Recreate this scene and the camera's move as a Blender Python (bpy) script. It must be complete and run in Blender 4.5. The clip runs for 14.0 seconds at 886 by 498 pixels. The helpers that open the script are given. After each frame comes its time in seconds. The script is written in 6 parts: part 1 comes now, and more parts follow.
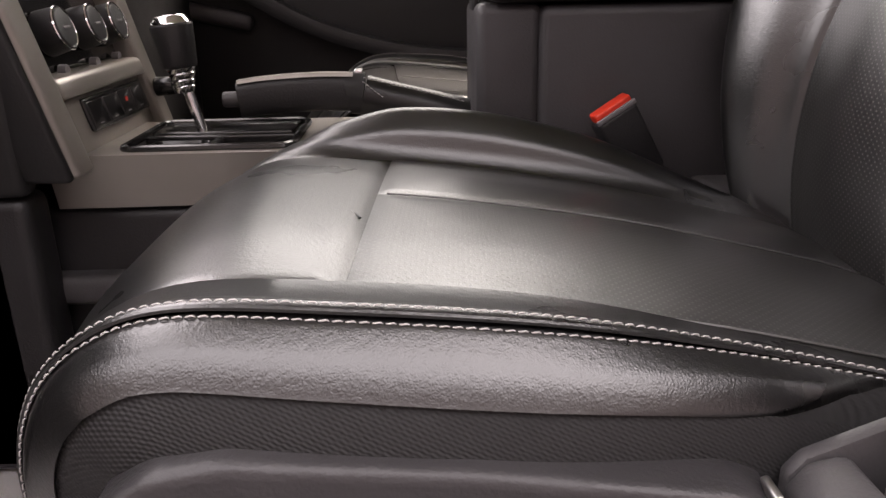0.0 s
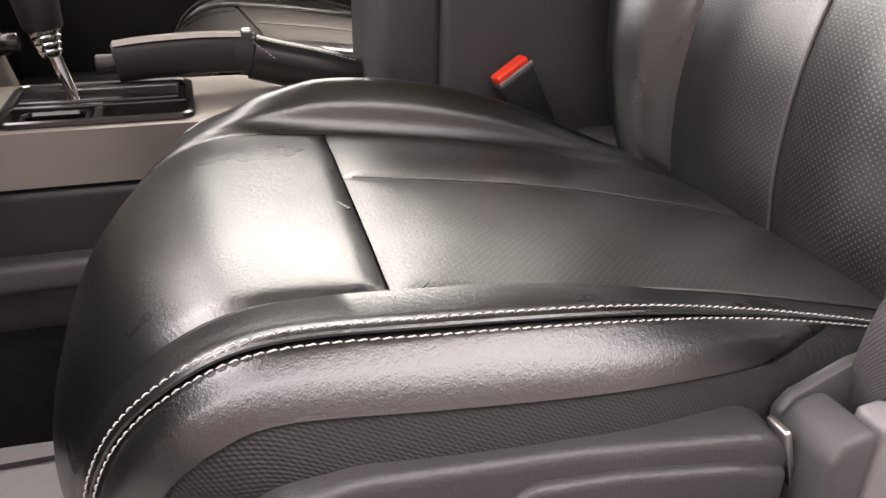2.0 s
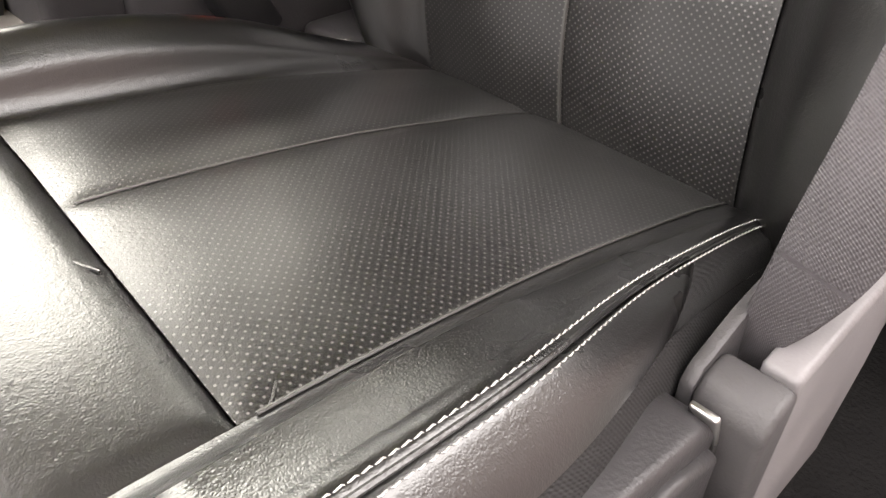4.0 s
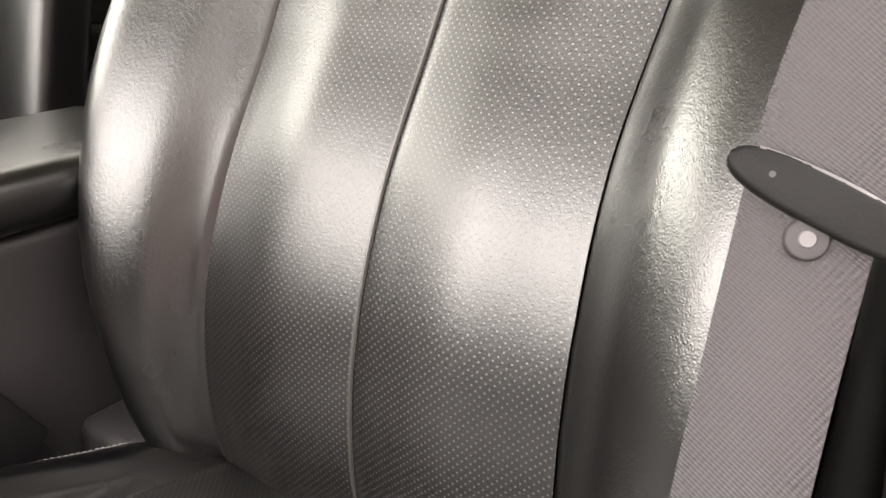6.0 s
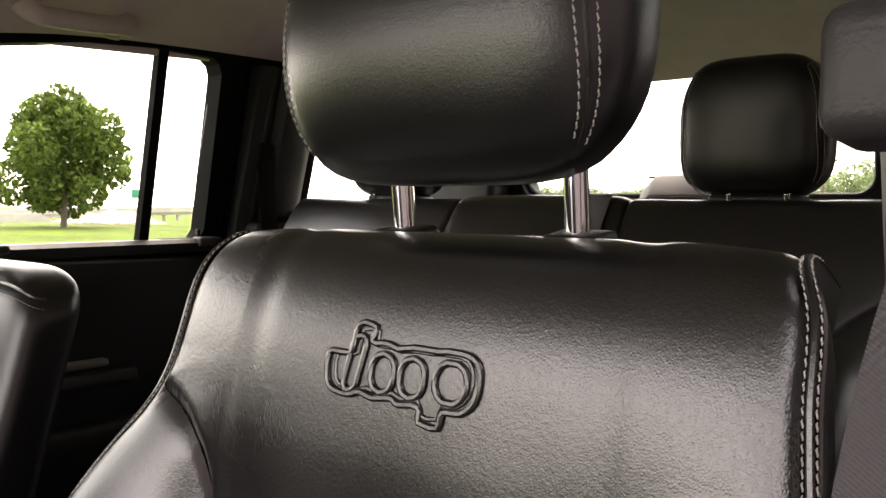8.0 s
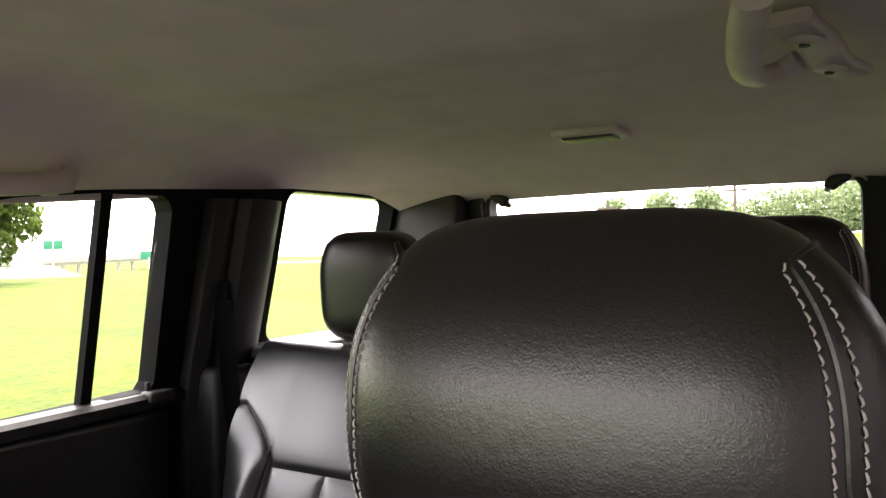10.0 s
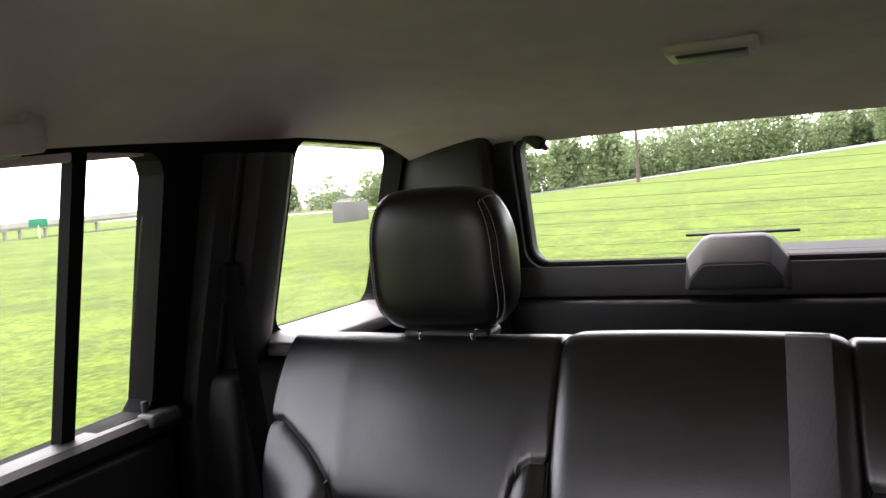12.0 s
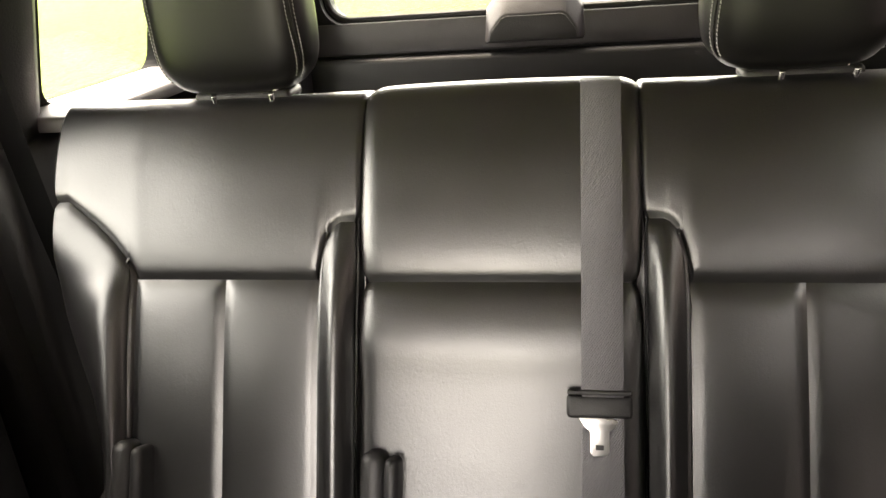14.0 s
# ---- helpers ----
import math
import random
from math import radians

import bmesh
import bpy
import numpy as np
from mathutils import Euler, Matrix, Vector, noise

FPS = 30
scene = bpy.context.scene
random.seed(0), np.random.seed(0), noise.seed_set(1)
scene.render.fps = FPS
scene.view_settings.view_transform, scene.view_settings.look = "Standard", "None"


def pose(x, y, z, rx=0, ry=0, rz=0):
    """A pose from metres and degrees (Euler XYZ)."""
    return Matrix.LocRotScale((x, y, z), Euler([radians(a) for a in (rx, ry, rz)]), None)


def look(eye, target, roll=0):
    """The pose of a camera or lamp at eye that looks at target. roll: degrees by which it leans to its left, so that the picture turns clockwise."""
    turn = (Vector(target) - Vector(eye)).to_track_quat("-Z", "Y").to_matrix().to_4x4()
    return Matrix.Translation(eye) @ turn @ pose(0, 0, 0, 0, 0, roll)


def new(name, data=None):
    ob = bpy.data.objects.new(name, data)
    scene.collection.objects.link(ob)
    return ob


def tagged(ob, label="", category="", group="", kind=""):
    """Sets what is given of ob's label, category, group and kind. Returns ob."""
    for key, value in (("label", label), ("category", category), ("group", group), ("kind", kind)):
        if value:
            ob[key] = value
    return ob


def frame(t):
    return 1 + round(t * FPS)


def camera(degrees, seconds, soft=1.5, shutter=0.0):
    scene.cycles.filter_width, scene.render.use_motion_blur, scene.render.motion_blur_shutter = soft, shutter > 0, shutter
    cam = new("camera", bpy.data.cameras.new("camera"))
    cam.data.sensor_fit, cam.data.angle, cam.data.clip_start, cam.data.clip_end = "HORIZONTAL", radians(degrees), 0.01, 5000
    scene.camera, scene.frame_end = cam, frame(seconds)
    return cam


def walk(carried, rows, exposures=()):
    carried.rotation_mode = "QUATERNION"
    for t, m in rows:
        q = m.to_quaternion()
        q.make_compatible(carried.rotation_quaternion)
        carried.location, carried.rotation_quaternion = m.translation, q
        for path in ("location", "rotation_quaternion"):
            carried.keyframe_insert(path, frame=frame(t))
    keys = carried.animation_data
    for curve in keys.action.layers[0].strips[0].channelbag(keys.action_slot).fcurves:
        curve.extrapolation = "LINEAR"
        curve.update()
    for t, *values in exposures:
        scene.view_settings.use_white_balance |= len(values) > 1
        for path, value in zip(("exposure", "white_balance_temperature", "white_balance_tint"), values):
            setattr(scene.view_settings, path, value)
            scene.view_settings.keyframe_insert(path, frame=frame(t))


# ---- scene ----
cam = camera(60.3, 14.0)
PATH = [
    (0, (-0.011, 0.008, 1.01), (0.042, 1.893, 0.344), -1.2),
    (0.5, (-0.052, -0.008, 1.04), (0.15, 1.847, 0.32), -0.1),
    (1, (-0.105, -0.022, 1.064), (0.27, 1.795, 0.319), 0.4),
    (1.5, (-0.131, -0.006, 1.074), (0.367, 1.772, 0.307), 1.0),
    (2, (-0.152, 0.019, 1.066), (0.418, 1.731, 0.205), 1.1),
    (2.2, (-0.157, 0.045, 1.076), (0.461, 1.712, 0.161), 2.5),
    (4.5, (-0.116, 0.209, 1.102), (1.086, 1.23, -0.127), 0.3),
    (5, (-0.08, 0.206, 1.12), (1.231, 1.225, 0.007), -0.2),
    (5.5, (-0.027, 0.218, 1.162), (1.378, 1.269, 0.204), 0.3),
    (6, (0.008, 0.235, 1.224), (1.511, 1.298, 0.444), 0.2),
    (6.5, (0.046, 0.232, 1.273), (1.617, 1.342, 0.728), 0.5),
    (7, (0.086, 0.234, 1.335), (1.661, 1.399, 0.931), 0.0),
    (7.5, (0.117, 0.234, 1.401), (1.724, 1.407, 1.189), 1.1),
    (8, (0.133, 0.237, 1.471), (1.736, 1.431, 1.387), 1.2),
    (8.5, (0.14, 0.246, 1.525), (1.753, 1.427, 1.489), 1.8),
    (9, (0.147, 0.261, 1.588), (1.804, 1.38, 1.624), 2.5),
    (9.2, (0.157, 0.276, 1.609), (1.841, 1.353, 1.671), 1.9),
    (11.3, (0.264, 0.703, 1.733), (1.974, 1.738, 1.653), -4.7),
    (11.5, (0.289, 0.74, 1.733), (2.009, 1.756, 1.632), -5.2),
    (12, (0.339, 0.811, 1.708), (2.155, 1.639, 1.575), -4.0),
    (12.5, (0.364, 0.831, 1.692), (2.277, 1.381, 1.502), -2.5),
    (13, (0.36, 0.833, 1.687), (2.304, 1.201, 1.393), -2.9),
    (13.5, (0.363, 0.826, 1.687), (2.26, 1.179, 1.161), -3.9),
    (14, (0.362, 0.82, 1.689), (2.181, 1.176, 0.937), -4.5),
]

# ---- world and light ----
EXPOSURES = [(0, 3.6, 7600, 21), (1.0, 4.1, 7600, 23), (2.2, 4.2, 7700, 18), (4.5, 5.1, 7800, 9), (5.0, 5.8, 7800, 5), (5.5, 5.2, 7900, 8), (6.0, 4.5, 8000, 14), (6.5, 4.0, 8000, 15), (7.0, 3.8, 8000, 15), (7.5, 3.35, 7800, 20), (8.0, 3.1, 7800, 21), (8.5, 3.42, 7800, 23), (9.0, 3.8, 7600, 24), (9.2, 3.8, 7500, 24), (11.5, 2.95, 6700, 22), (12.5, 3.2, 6900, 25), (13.3, 3.7, 8500, 17), (14, 4.7, 8200, 15)]
walk(cam, [(t, look(eye, target, roll)) for t, eye, target, roll in PATH], EXPOSURES)

world = bpy.data.worlds.new("overcast_sky")
scene.world = world
world.use_nodes = True
wt = world.node_tree
sky = wt.nodes.new("ShaderNodeTexSky")
sky.sky_type, sky.sun_disc = "NISHITA", False
sky.sun_elevation, sky.sun_rotation = radians(60), radians(37)
sky.dust_density, sky.air_density = 1.5, 1.0
hs = wt.nodes.new("ShaderNodeHueSaturation")
hs.inputs["Saturation"].default_value = 0.25
wt.links.new(sky.outputs[0], hs.inputs["Color"])
wt.links.new(hs.outputs[0], wt.nodes["Background"].inputs[0])
wt.nodes["Background"].inputs[1].default_value = 0.15
sun = new("sun", bpy.data.lights.new("sun", "SUN"))
sun.data.energy, sun.data.angle, sun.data.color = 0.6, radians(20), (1.0, 0.97, 0.92)
sun.matrix_world = look((3, 4, 9), (0, 0, 0))


# ---- materials ----
def rough_mat(name, color, rough=0.5, metal=0.0, grain=0.002, bump=0.1, vary=0.15, spec=0.5, stain=0.08, coat=0.0, rvary=0.08):
    """A surface with fine relief of the given grain size and blotches at a larger one."""
    m = bpy.data.materials.new(name)
    m.use_nodes = True
    nt = m.node_tree
    b = nt.nodes["Principled BSDF"]
    b.inputs["Metallic"].default_value = metal
    b.inputs["Specular IOR Level"].default_value = spec
    b.inputs["Coat Weight"].default_value = coat
    tc = nt.nodes.new("ShaderNodeTexCoord")
    fine = nt.nodes.new("ShaderNodeTexNoise")
    fine.inputs["Scale"].default_value = 0.5 / grain
    fine.inputs["Detail"].default_value = 3
    big = nt.nodes.new("ShaderNodeTexNoise")
    big.inputs["Scale"].default_value = 1 / stain
    big.inputs["Detail"].default_value = 4
    for n in (fine, big):
        nt.links.new(tc.outputs["Object"], n.inputs["Vector"])
    ramp = nt.nodes.new("ShaderNodeMapRange")
    ramp.inputs["From Min"].default_value, ramp.inputs["From Max"].default_value = 0.3, 0.7
    ramp.inputs["To Min"].default_value, ramp.inputs["To Max"].default_value = 1 - vary, 1 + vary
    nt.links.new(big.outputs[0], ramp.inputs["Value"])
    mix = nt.nodes.new("ShaderNodeVectorMath")
    mix.operation = "SCALE"
    mix.inputs[0].default_value = color
    nt.links.new(ramp.outputs[0], mix.inputs["Scale"])
    nt.links.new(mix.outputs[0], b.inputs["Base Color"])
    rr = nt.nodes.new("ShaderNodeMapRange")
    rr.inputs["From Min"].default_value, rr.inputs["From Max"].default_value = 0.3, 0.7
    rr.inputs["To Min"].default_value, rr.inputs["To Max"].default_value = max(0, rough - rvary), min(1, rough + rvary)
    nt.links.new(big.outputs[0], rr.inputs["Value"])
    nt.links.new(rr.outputs[0], b.inputs["Roughness"])
    bp = nt.nodes.new("ShaderNodeBump")
    bp.inputs["Strength"].default_value, bp.inputs["Distance"].default_value = bump, grain
    nt.links.new(fine.outputs[0], bp.inputs["Height"])
    nt.links.new(bp.outputs[0], b.inputs["Normal"])
    return m


def leather_mat(name, color, rough, perforated=False, relief=1.0, gloss=1.0):
    """Grained hide: fine cells, soft wrinkles and, where perforated, staggered holes of a lighter colour, laid out by
    the UV map in metres.
    """
    m = rough_mat(name, color, rough, grain=0.0016, bump=0.08 * relief, vary=0.08, stain=0.12, spec=gloss, rvary=0.025)
    nt = m.node_tree
    b = nt.nodes["Principled BSDF"]
    b.inputs["Coat Weight"].default_value, b.inputs["Coat Roughness"].default_value = 0.5 * gloss, rough
    old = next(n for n in nt.nodes if n.type == "BUMP")
    tc = next(n for n in nt.nodes if n.type == "TEX_COORD")
    cells = nt.nodes.new("ShaderNodeTexVoronoi")
    cells.feature = "DISTANCE_TO_EDGE"
    cells.inputs["Scale"].default_value = 560
    nt.links.new(tc.outputs["Object"], cells.inputs["Vector"])
    b2 = nt.nodes.new("ShaderNodeBump")
    b2.inputs["Strength"].default_value, b2.inputs["Distance"].default_value = 0.12 * relief, 0.0010
    nt.links.new(cells.outputs["Distance"], b2.inputs["Height"])
    nt.links.new(old.outputs[0], b2.inputs["Normal"])
    wr = nt.nodes.new("ShaderNodeTexNoise")
    wr.inputs["Scale"].default_value, wr.inputs["Detail"].default_value, wr.inputs["Distortion"].default_value = 30, 3, 0.3
    nt.links.new(tc.outputs["Object"], wr.inputs["Vector"])
    b3 = nt.nodes.new("ShaderNodeBump")
    b3.inputs["Strength"].default_value, b3.inputs["Distance"].default_value = 0.03, 0.006
    nt.links.new(wr.outputs[0], b3.inputs["Height"])
    nt.links.new(b2.outputs[0], b3.inputs["Normal"])
    mg = nt.nodes.new("ShaderNodeMapping")
    mg.inputs["Scale"].default_value = (1, 1, 0.38)
    nt.links.new(tc.outputs["Object"], mg.inputs["Vector"])
    gr = nt.nodes.new("ShaderNodeTexNoise")
    gr.inputs["Scale"].default_value, gr.inputs["Detail"].default_value, gr.inputs["Distortion"].default_value = 330, 2, 0.5
    nt.links.new(mg.outputs[0], gr.inputs["Vector"])
    b5 = nt.nodes.new("ShaderNodeBump")
    b5.inputs["Strength"].default_value, b5.inputs["Distance"].default_value = 0.05 * relief, 0.0016
    nt.links.new(gr.outputs[0], b5.inputs["Height"])
    nt.links.new(b3.outputs[0], b5.inputs["Normal"])
    last = b5
    if perforated:
        uv = nt.nodes.new("ShaderNodeUVMap")
        uv.uv_map = "metres"
        mp = nt.nodes.new("ShaderNodeMapping")
        mp.inputs["Rotation"].default_value = (0, 0, radians(45))
        mp.inputs["Scale"].default_value = (1 / 0.0046,) * 3
        nt.links.new(uv.outputs[0], mp.inputs["Vector"])
        fr = nt.nodes.new("ShaderNodeVectorMath")
        fr.operation = "FRACTION"
        nt.links.new(mp.outputs[0], fr.inputs[0])
        sub = nt.nodes.new("ShaderNodeVectorMath")
        sub.operation = "SUBTRACT"
        sub.inputs[1].default_value = (0.5, 0.5, 0)
        nt.links.new(fr.outputs[0], sub.inputs[0])
        ln = nt.nodes.new("ShaderNodeVectorMath")
        ln.operation = "LENGTH"
        nt.links.new(sub.outputs[0], ln.inputs[0])
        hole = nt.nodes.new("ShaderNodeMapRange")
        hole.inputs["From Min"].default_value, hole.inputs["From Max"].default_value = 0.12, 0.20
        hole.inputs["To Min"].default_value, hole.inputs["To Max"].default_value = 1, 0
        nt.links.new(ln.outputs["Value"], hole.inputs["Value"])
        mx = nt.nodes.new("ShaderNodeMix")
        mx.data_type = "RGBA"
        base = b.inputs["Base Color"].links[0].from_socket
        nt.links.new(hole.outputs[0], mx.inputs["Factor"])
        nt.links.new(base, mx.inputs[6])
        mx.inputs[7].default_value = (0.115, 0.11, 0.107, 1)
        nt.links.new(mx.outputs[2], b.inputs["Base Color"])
        mr = nt.nodes.new("ShaderNodeMath")
        mr.operation = "MAXIMUM"
        nt.links.new(b.inputs["Roughness"].links[0].from_socket, mr.inputs[0])
        hr = nt.nodes.new("ShaderNodeMath")
        hr.operation = "MULTIPLY"
        hr.inputs[1].default_value = 0.45
        nt.links.new(hole.outputs[0], hr.inputs[0])
        nt.links.new(hr.outputs[0], mr.inputs[1])
        nt.links.new(mr.outputs[0], b.inputs["Roughness"])
        b4 = nt.nodes.new("ShaderNodeBump")
        b4.invert = True
        b4.inputs["Strength"].default_value, b4.inputs["Distance"].default_value = 0.15, 0.0006
        nt.links.new(hole.outputs[0], b4.inputs["Height"])
        nt.links.new(last.outputs[0], b4.inputs["Normal"])
        last = b4
    nt.links.new(last.outputs[0], b.inputs["Normal"])
    nt.links.new(last.outputs[0], b.inputs["Coat Normal"])
    return m


def weave_mat(name, color, pitch, rough=0.75, depth=0.0006, angle=45):
    """Woven cloth: ribs at the given pitch, crossed by a finer thread, by the UV map in metres."""
    m = rough_mat(name, color, rough, grain=0.001, bump=0.2, vary=0.12)
    nt = m.node_tree
    b = nt.nodes["Principled BSDF"]
    old = next(n for n in nt.nodes if n.type == "BUMP")
    uv = nt.nodes.new("ShaderNodeUVMap")
    uv.uv_map = "metres"
    last = old
    height = None
    for a, s in ((angle, 1.0), (90 + angle, 1.9)):
        mp = nt.nodes.new("ShaderNodeMapping")
        mp.inputs["Rotation"].default_value = (0, 0, radians(a))
        nt.links.new(uv.outputs[0], mp.inputs["Vector"])
        wv = nt.nodes.new("ShaderNodeTexWave")
        wv.inputs["Scale"].default_value = 0.314 / (pitch * s)
        nt.links.new(mp.outputs[0], wv.inputs["Vector"])
        bp = nt.nodes.new("ShaderNodeBump")
        bp.inputs["Strength"].default_value, bp.inputs["Distance"].default_value = 0.45, depth
        nt.links.new(wv.outputs[0], bp.inputs["Height"])
        nt.links.new(last.outputs[0], bp.inputs["Normal"])
        last = bp
        if height is None:
            height = wv
    base = b.inputs["Base Color"].links[0].from_socket
    sc = nt.nodes.new("ShaderNodeMapRange")
    sc.inputs["To Min"].default_value, sc.inputs["To Max"].default_value = 0.88, 1.1
    nt.links.new(height.outputs["Fac"], sc.inputs["Value"])
    vm = nt.nodes.new("ShaderNodeVectorMath")
    vm.operation = "SCALE"
    nt.links.new(base, vm.inputs[0])
    nt.links.new(sc.outputs[0], vm.inputs["Scale"])
    nt.links.new(vm.outputs[0], b.inputs["Base Color"])
    nt.links.new(last.outputs[0], b.inputs["Normal"])
    return m


def glass_mat():
    m = bpy.data.materials.new("window_glass")
    m.use_nodes = True
    nt = m.node_tree
    nt.nodes.remove(nt.nodes["Principled BSDF"])
    out = next(n for n in nt.nodes if n.type == "OUTPUT_MATERIAL")
    clear = nt.nodes.new("ShaderNodeBsdfTransparent")
    clear.inputs[0].default_value = (0.93, 0.95, 0.93, 1)
    gloss = nt.nodes.new("ShaderNodeBsdfGlossy")
    gloss.inputs["Roughness"].default_value = 0.02
    fres = nt.nodes.new("ShaderNodeMath")
    fres.operation = "MULTIPLY_ADD"
    face = nt.nodes.new("ShaderNodeLayerWeight")
    face.inputs["Blend"].default_value = 0.2
    nt.links.new(face.outputs["Facing"], fres.inputs[0])
    fres.inputs[1].default_value, fres.inputs[2].default_value = 0.25, 0.02
    mix = nt.nodes.new("ShaderNodeMixShader")
    nt.links.new(fres.outputs[0], mix.inputs[0])
    nt.links.new(clear.outputs[0], mix.inputs[1])
    nt.links.new(gloss.outputs[0], mix.inputs[2])
    nt.links.new(mix.outputs[0], out.inputs[0])
    return m


LEATHER = leather_mat("black_leather", (0.0045, 0.0043, 0.0045), 0.29, relief=1.35)
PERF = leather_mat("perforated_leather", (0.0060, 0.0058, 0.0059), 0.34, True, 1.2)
REAR_LEATHER = leather_mat("rear_leather", (0.0065, 0.0063, 0.0065), 0.33, relief=1.2)
REAR_HEAD = leather_mat("rear_headrest_leather", (0.0050, 0.0048, 0.0050), 0.34, relief=0.4, gloss=0.4)
WORN = leather_mat("worn_leather", (0.055, 0.053, 0.050), 0.45)
TONGUE_PLASTIC = rough_mat("tongue_plastic", (0.009, 0.0088, 0.009), 0.6, grain=0.0011, bump=0.3, spec=0.22)
THREAD = rough_mat("grey_thread", (0.50, 0.49, 0.475), 0.7, grain=0.0006, bump=0.3)
SKIRT = weave_mat("ribbed_cloth", (0.013, 0.0125, 0.013), 0.0022)
WEB = weave_mat("belt_webbing", (0.056, 0.051, 0.055), 0.0016, rough=0.6, depth=0.0006, angle=62)
MID_WEB = weave_mat("pale_belt_webbing", (0.115, 0.112, 0.120), 0.0016, rough=0.6, depth=0.0005, angle=62)
HEAD_LEATHER = leather_mat("headrest_leather", (0.0042, 0.0042, 0.0045), 0.33, relief=1.2, gloss=0.7)
PLASTIC = rough_mat("black_plastic", (0.013, 0.0125, 0.0135), 0.5, grain=0.0011, bump=0.35)
GREY_PLASTIC = rough_mat("grey_plastic", (0.055, 0.052, 0.054), 0.48, grain=0.0011, bump=0.4)
SIDE_PLASTIC = rough_mat("seat_side_plastic", (0.034, 0.032, 0.034), 0.40, grain=0.0013, bump=0.35)
PALE_PLASTIC = rough_mat("pale_plastic", (0.17, 0.16, 0.165), 0.45, grain=0.0011, bump=0.25)
BOX_PLASTIC = rough_mat("box_plastic", (0.034, 0.032, 0.034), 0.5, grain=0.0011, bump=0.35)
TRIM_PLASTIC = rough_mat("charcoal_trim", (0.010, 0.0097, 0.0103), 0.55, grain=0.0014, bump=0.3)
GLOSS_BLACK = rough_mat("gloss_black", (0.012, 0.012, 0.012), 0.15, grain=0.01, bump=0.01)
SILVER = rough_mat("satin_silver", (0.29, 0.268, 0.243), 0.36, metal=0.45, grain=0.0008, bump=0.06, vary=0.05)
CHROME = rough_mat("chrome", (0.86, 0.86, 0.86), 0.08, metal=1.0, grain=0.01, bump=0.01, vary=0.03, rvary=0.03)
STEEL = rough_mat("bare_steel", (0.62, 0.61, 0.60), 0.3, metal=1.0, grain=0.002, bump=0.05)
RED = rough_mat("red_plastic", (0.75, 0.045, 0.02), 0.35, grain=0.003, bump=0.05, vary=0.05)
CARPET = rough_mat("black_carpet", (0.009, 0.0085, 0.0085), 0.95, grain=0.003, bump=1.0, vary=0.3, spec=0.1)
LINER = rough_mat("headliner_cloth", (0.70, 0.59, 0.60), 0.95, grain=0.0015, bump=0.3, vary=0.06, spec=0.1)
LINER_PLASTIC = rough_mat("beige_plastic", (0.58, 0.50, 0.48), 0.5, grain=0.001, bump=0.15)
PAPER = rough_mat("white_paper", (0.88, 0.85, 0.85), 0.8, grain=0.004, bump=0.25, vary=0.04)
INK = rough_mat("dark_ink", (0.05, 0.045, 0.05), 0.8)
FRAME = rough_mat("window_frame_black", (0.006, 0.006, 0.006), 0.85, grain=0.0014, bump=0.2, spec=0.12)
RUBBER = rough_mat("black_rubber", (0.015, 0.015, 0.015), 0.7, grain=0.002, bump=0.15)
PAINT = rough_mat("body_paint", (0.30, 0.30, 0.31), 0.25, metal=0.3, grain=0.01, bump=0.01, coat=0.5)
GLASS = glass_mat()


# ---- building helpers ----
def part(name, bm, mat, parent=None, label="", smooth=True):
    """Links a bmesh, given in world metres, as one mesh under a thing or a part."""
    root = parent
    while root is not None and root.parent is not None:
        root = root.parent
    if root is not None:
        bmesh.ops.translate(bm, verts=bm.verts, vec=-root.location)
    me = bpy.data.meshes.new(name)
    bm.to_mesh(me)
    bm.free()
    me.materials.append(mat)
    if smooth:
        me.polygons.foreach_set("use_smooth", [True] * len(me.polygons))
        me.set_sharp_from_angle(angle=radians(38))
    ob = new(name, me)
    ob.parent = parent
    return tagged(ob, label) if label else ob


def thing(name, at, label, category, group="", kind=""):
    ob = new(name)
    ob.location = at
    ob.empty_display_size = 0.05
    return tagged(ob, label, category, group, kind)


def solid(name, bm, mat, label, category="", group="", kind="", smooth=True):
    """A thing that is one mesh."""
    ob = part(name, bm, mat, None, "", smooth)
    return tagged(ob, label, category, group, kind)


def rbox(size, r=0.01, m=None, seg=3):
    bm = bmesh.new()
    bmesh.ops.create_cube(bm, size=1, matrix=Matrix.Diagonal((*size, 1)))
    if r:
        bmesh.ops.bevel(bm, geom=bm.edges[:], offset=min(r, 0.49 * min(size)), segments=seg, affect="EDGES", profile=0.5)
    if m is not None:
        bmesh.ops.transform(bm, matrix=m, verts=bm.verts)
    return bm


def boxed(x0, x1, y0, y1, z0, z1, r=0.01, seg=3):
    return rbox((x1 - x0, y1 - y0, z1 - z0), r, pose((x0 + x1) / 2, (y0 + y1) / 2, (z0 + z1) / 2), seg)


def cyl(p, q, r0, r1=None, seg=20, bevel=0.0):
    p, q = Vector(p), Vector(q)
    bm = bmesh.new()
    m = Matrix.Translation((p + q) / 2) @ (q - p).to_track_quat("Z", "Y").to_matrix().to_4x4()
    bmesh.ops.create_cone(bm, cap_ends=True, segments=seg, radius1=r0, radius2=r0 if r1 is None else r1, depth=(q - p).length, matrix=m)
    if bevel:
        es = [e for e in bm.edges if len(e.link_faces) == 2 and min(len(f.verts) for f in e.link_faces) != max(len(f.verts) for f in e.link_faces)]
        bmesh.ops.bevel(bm, geom=es, offset=bevel, segments=3, affect="EDGES", profile=0.5)
    return bm


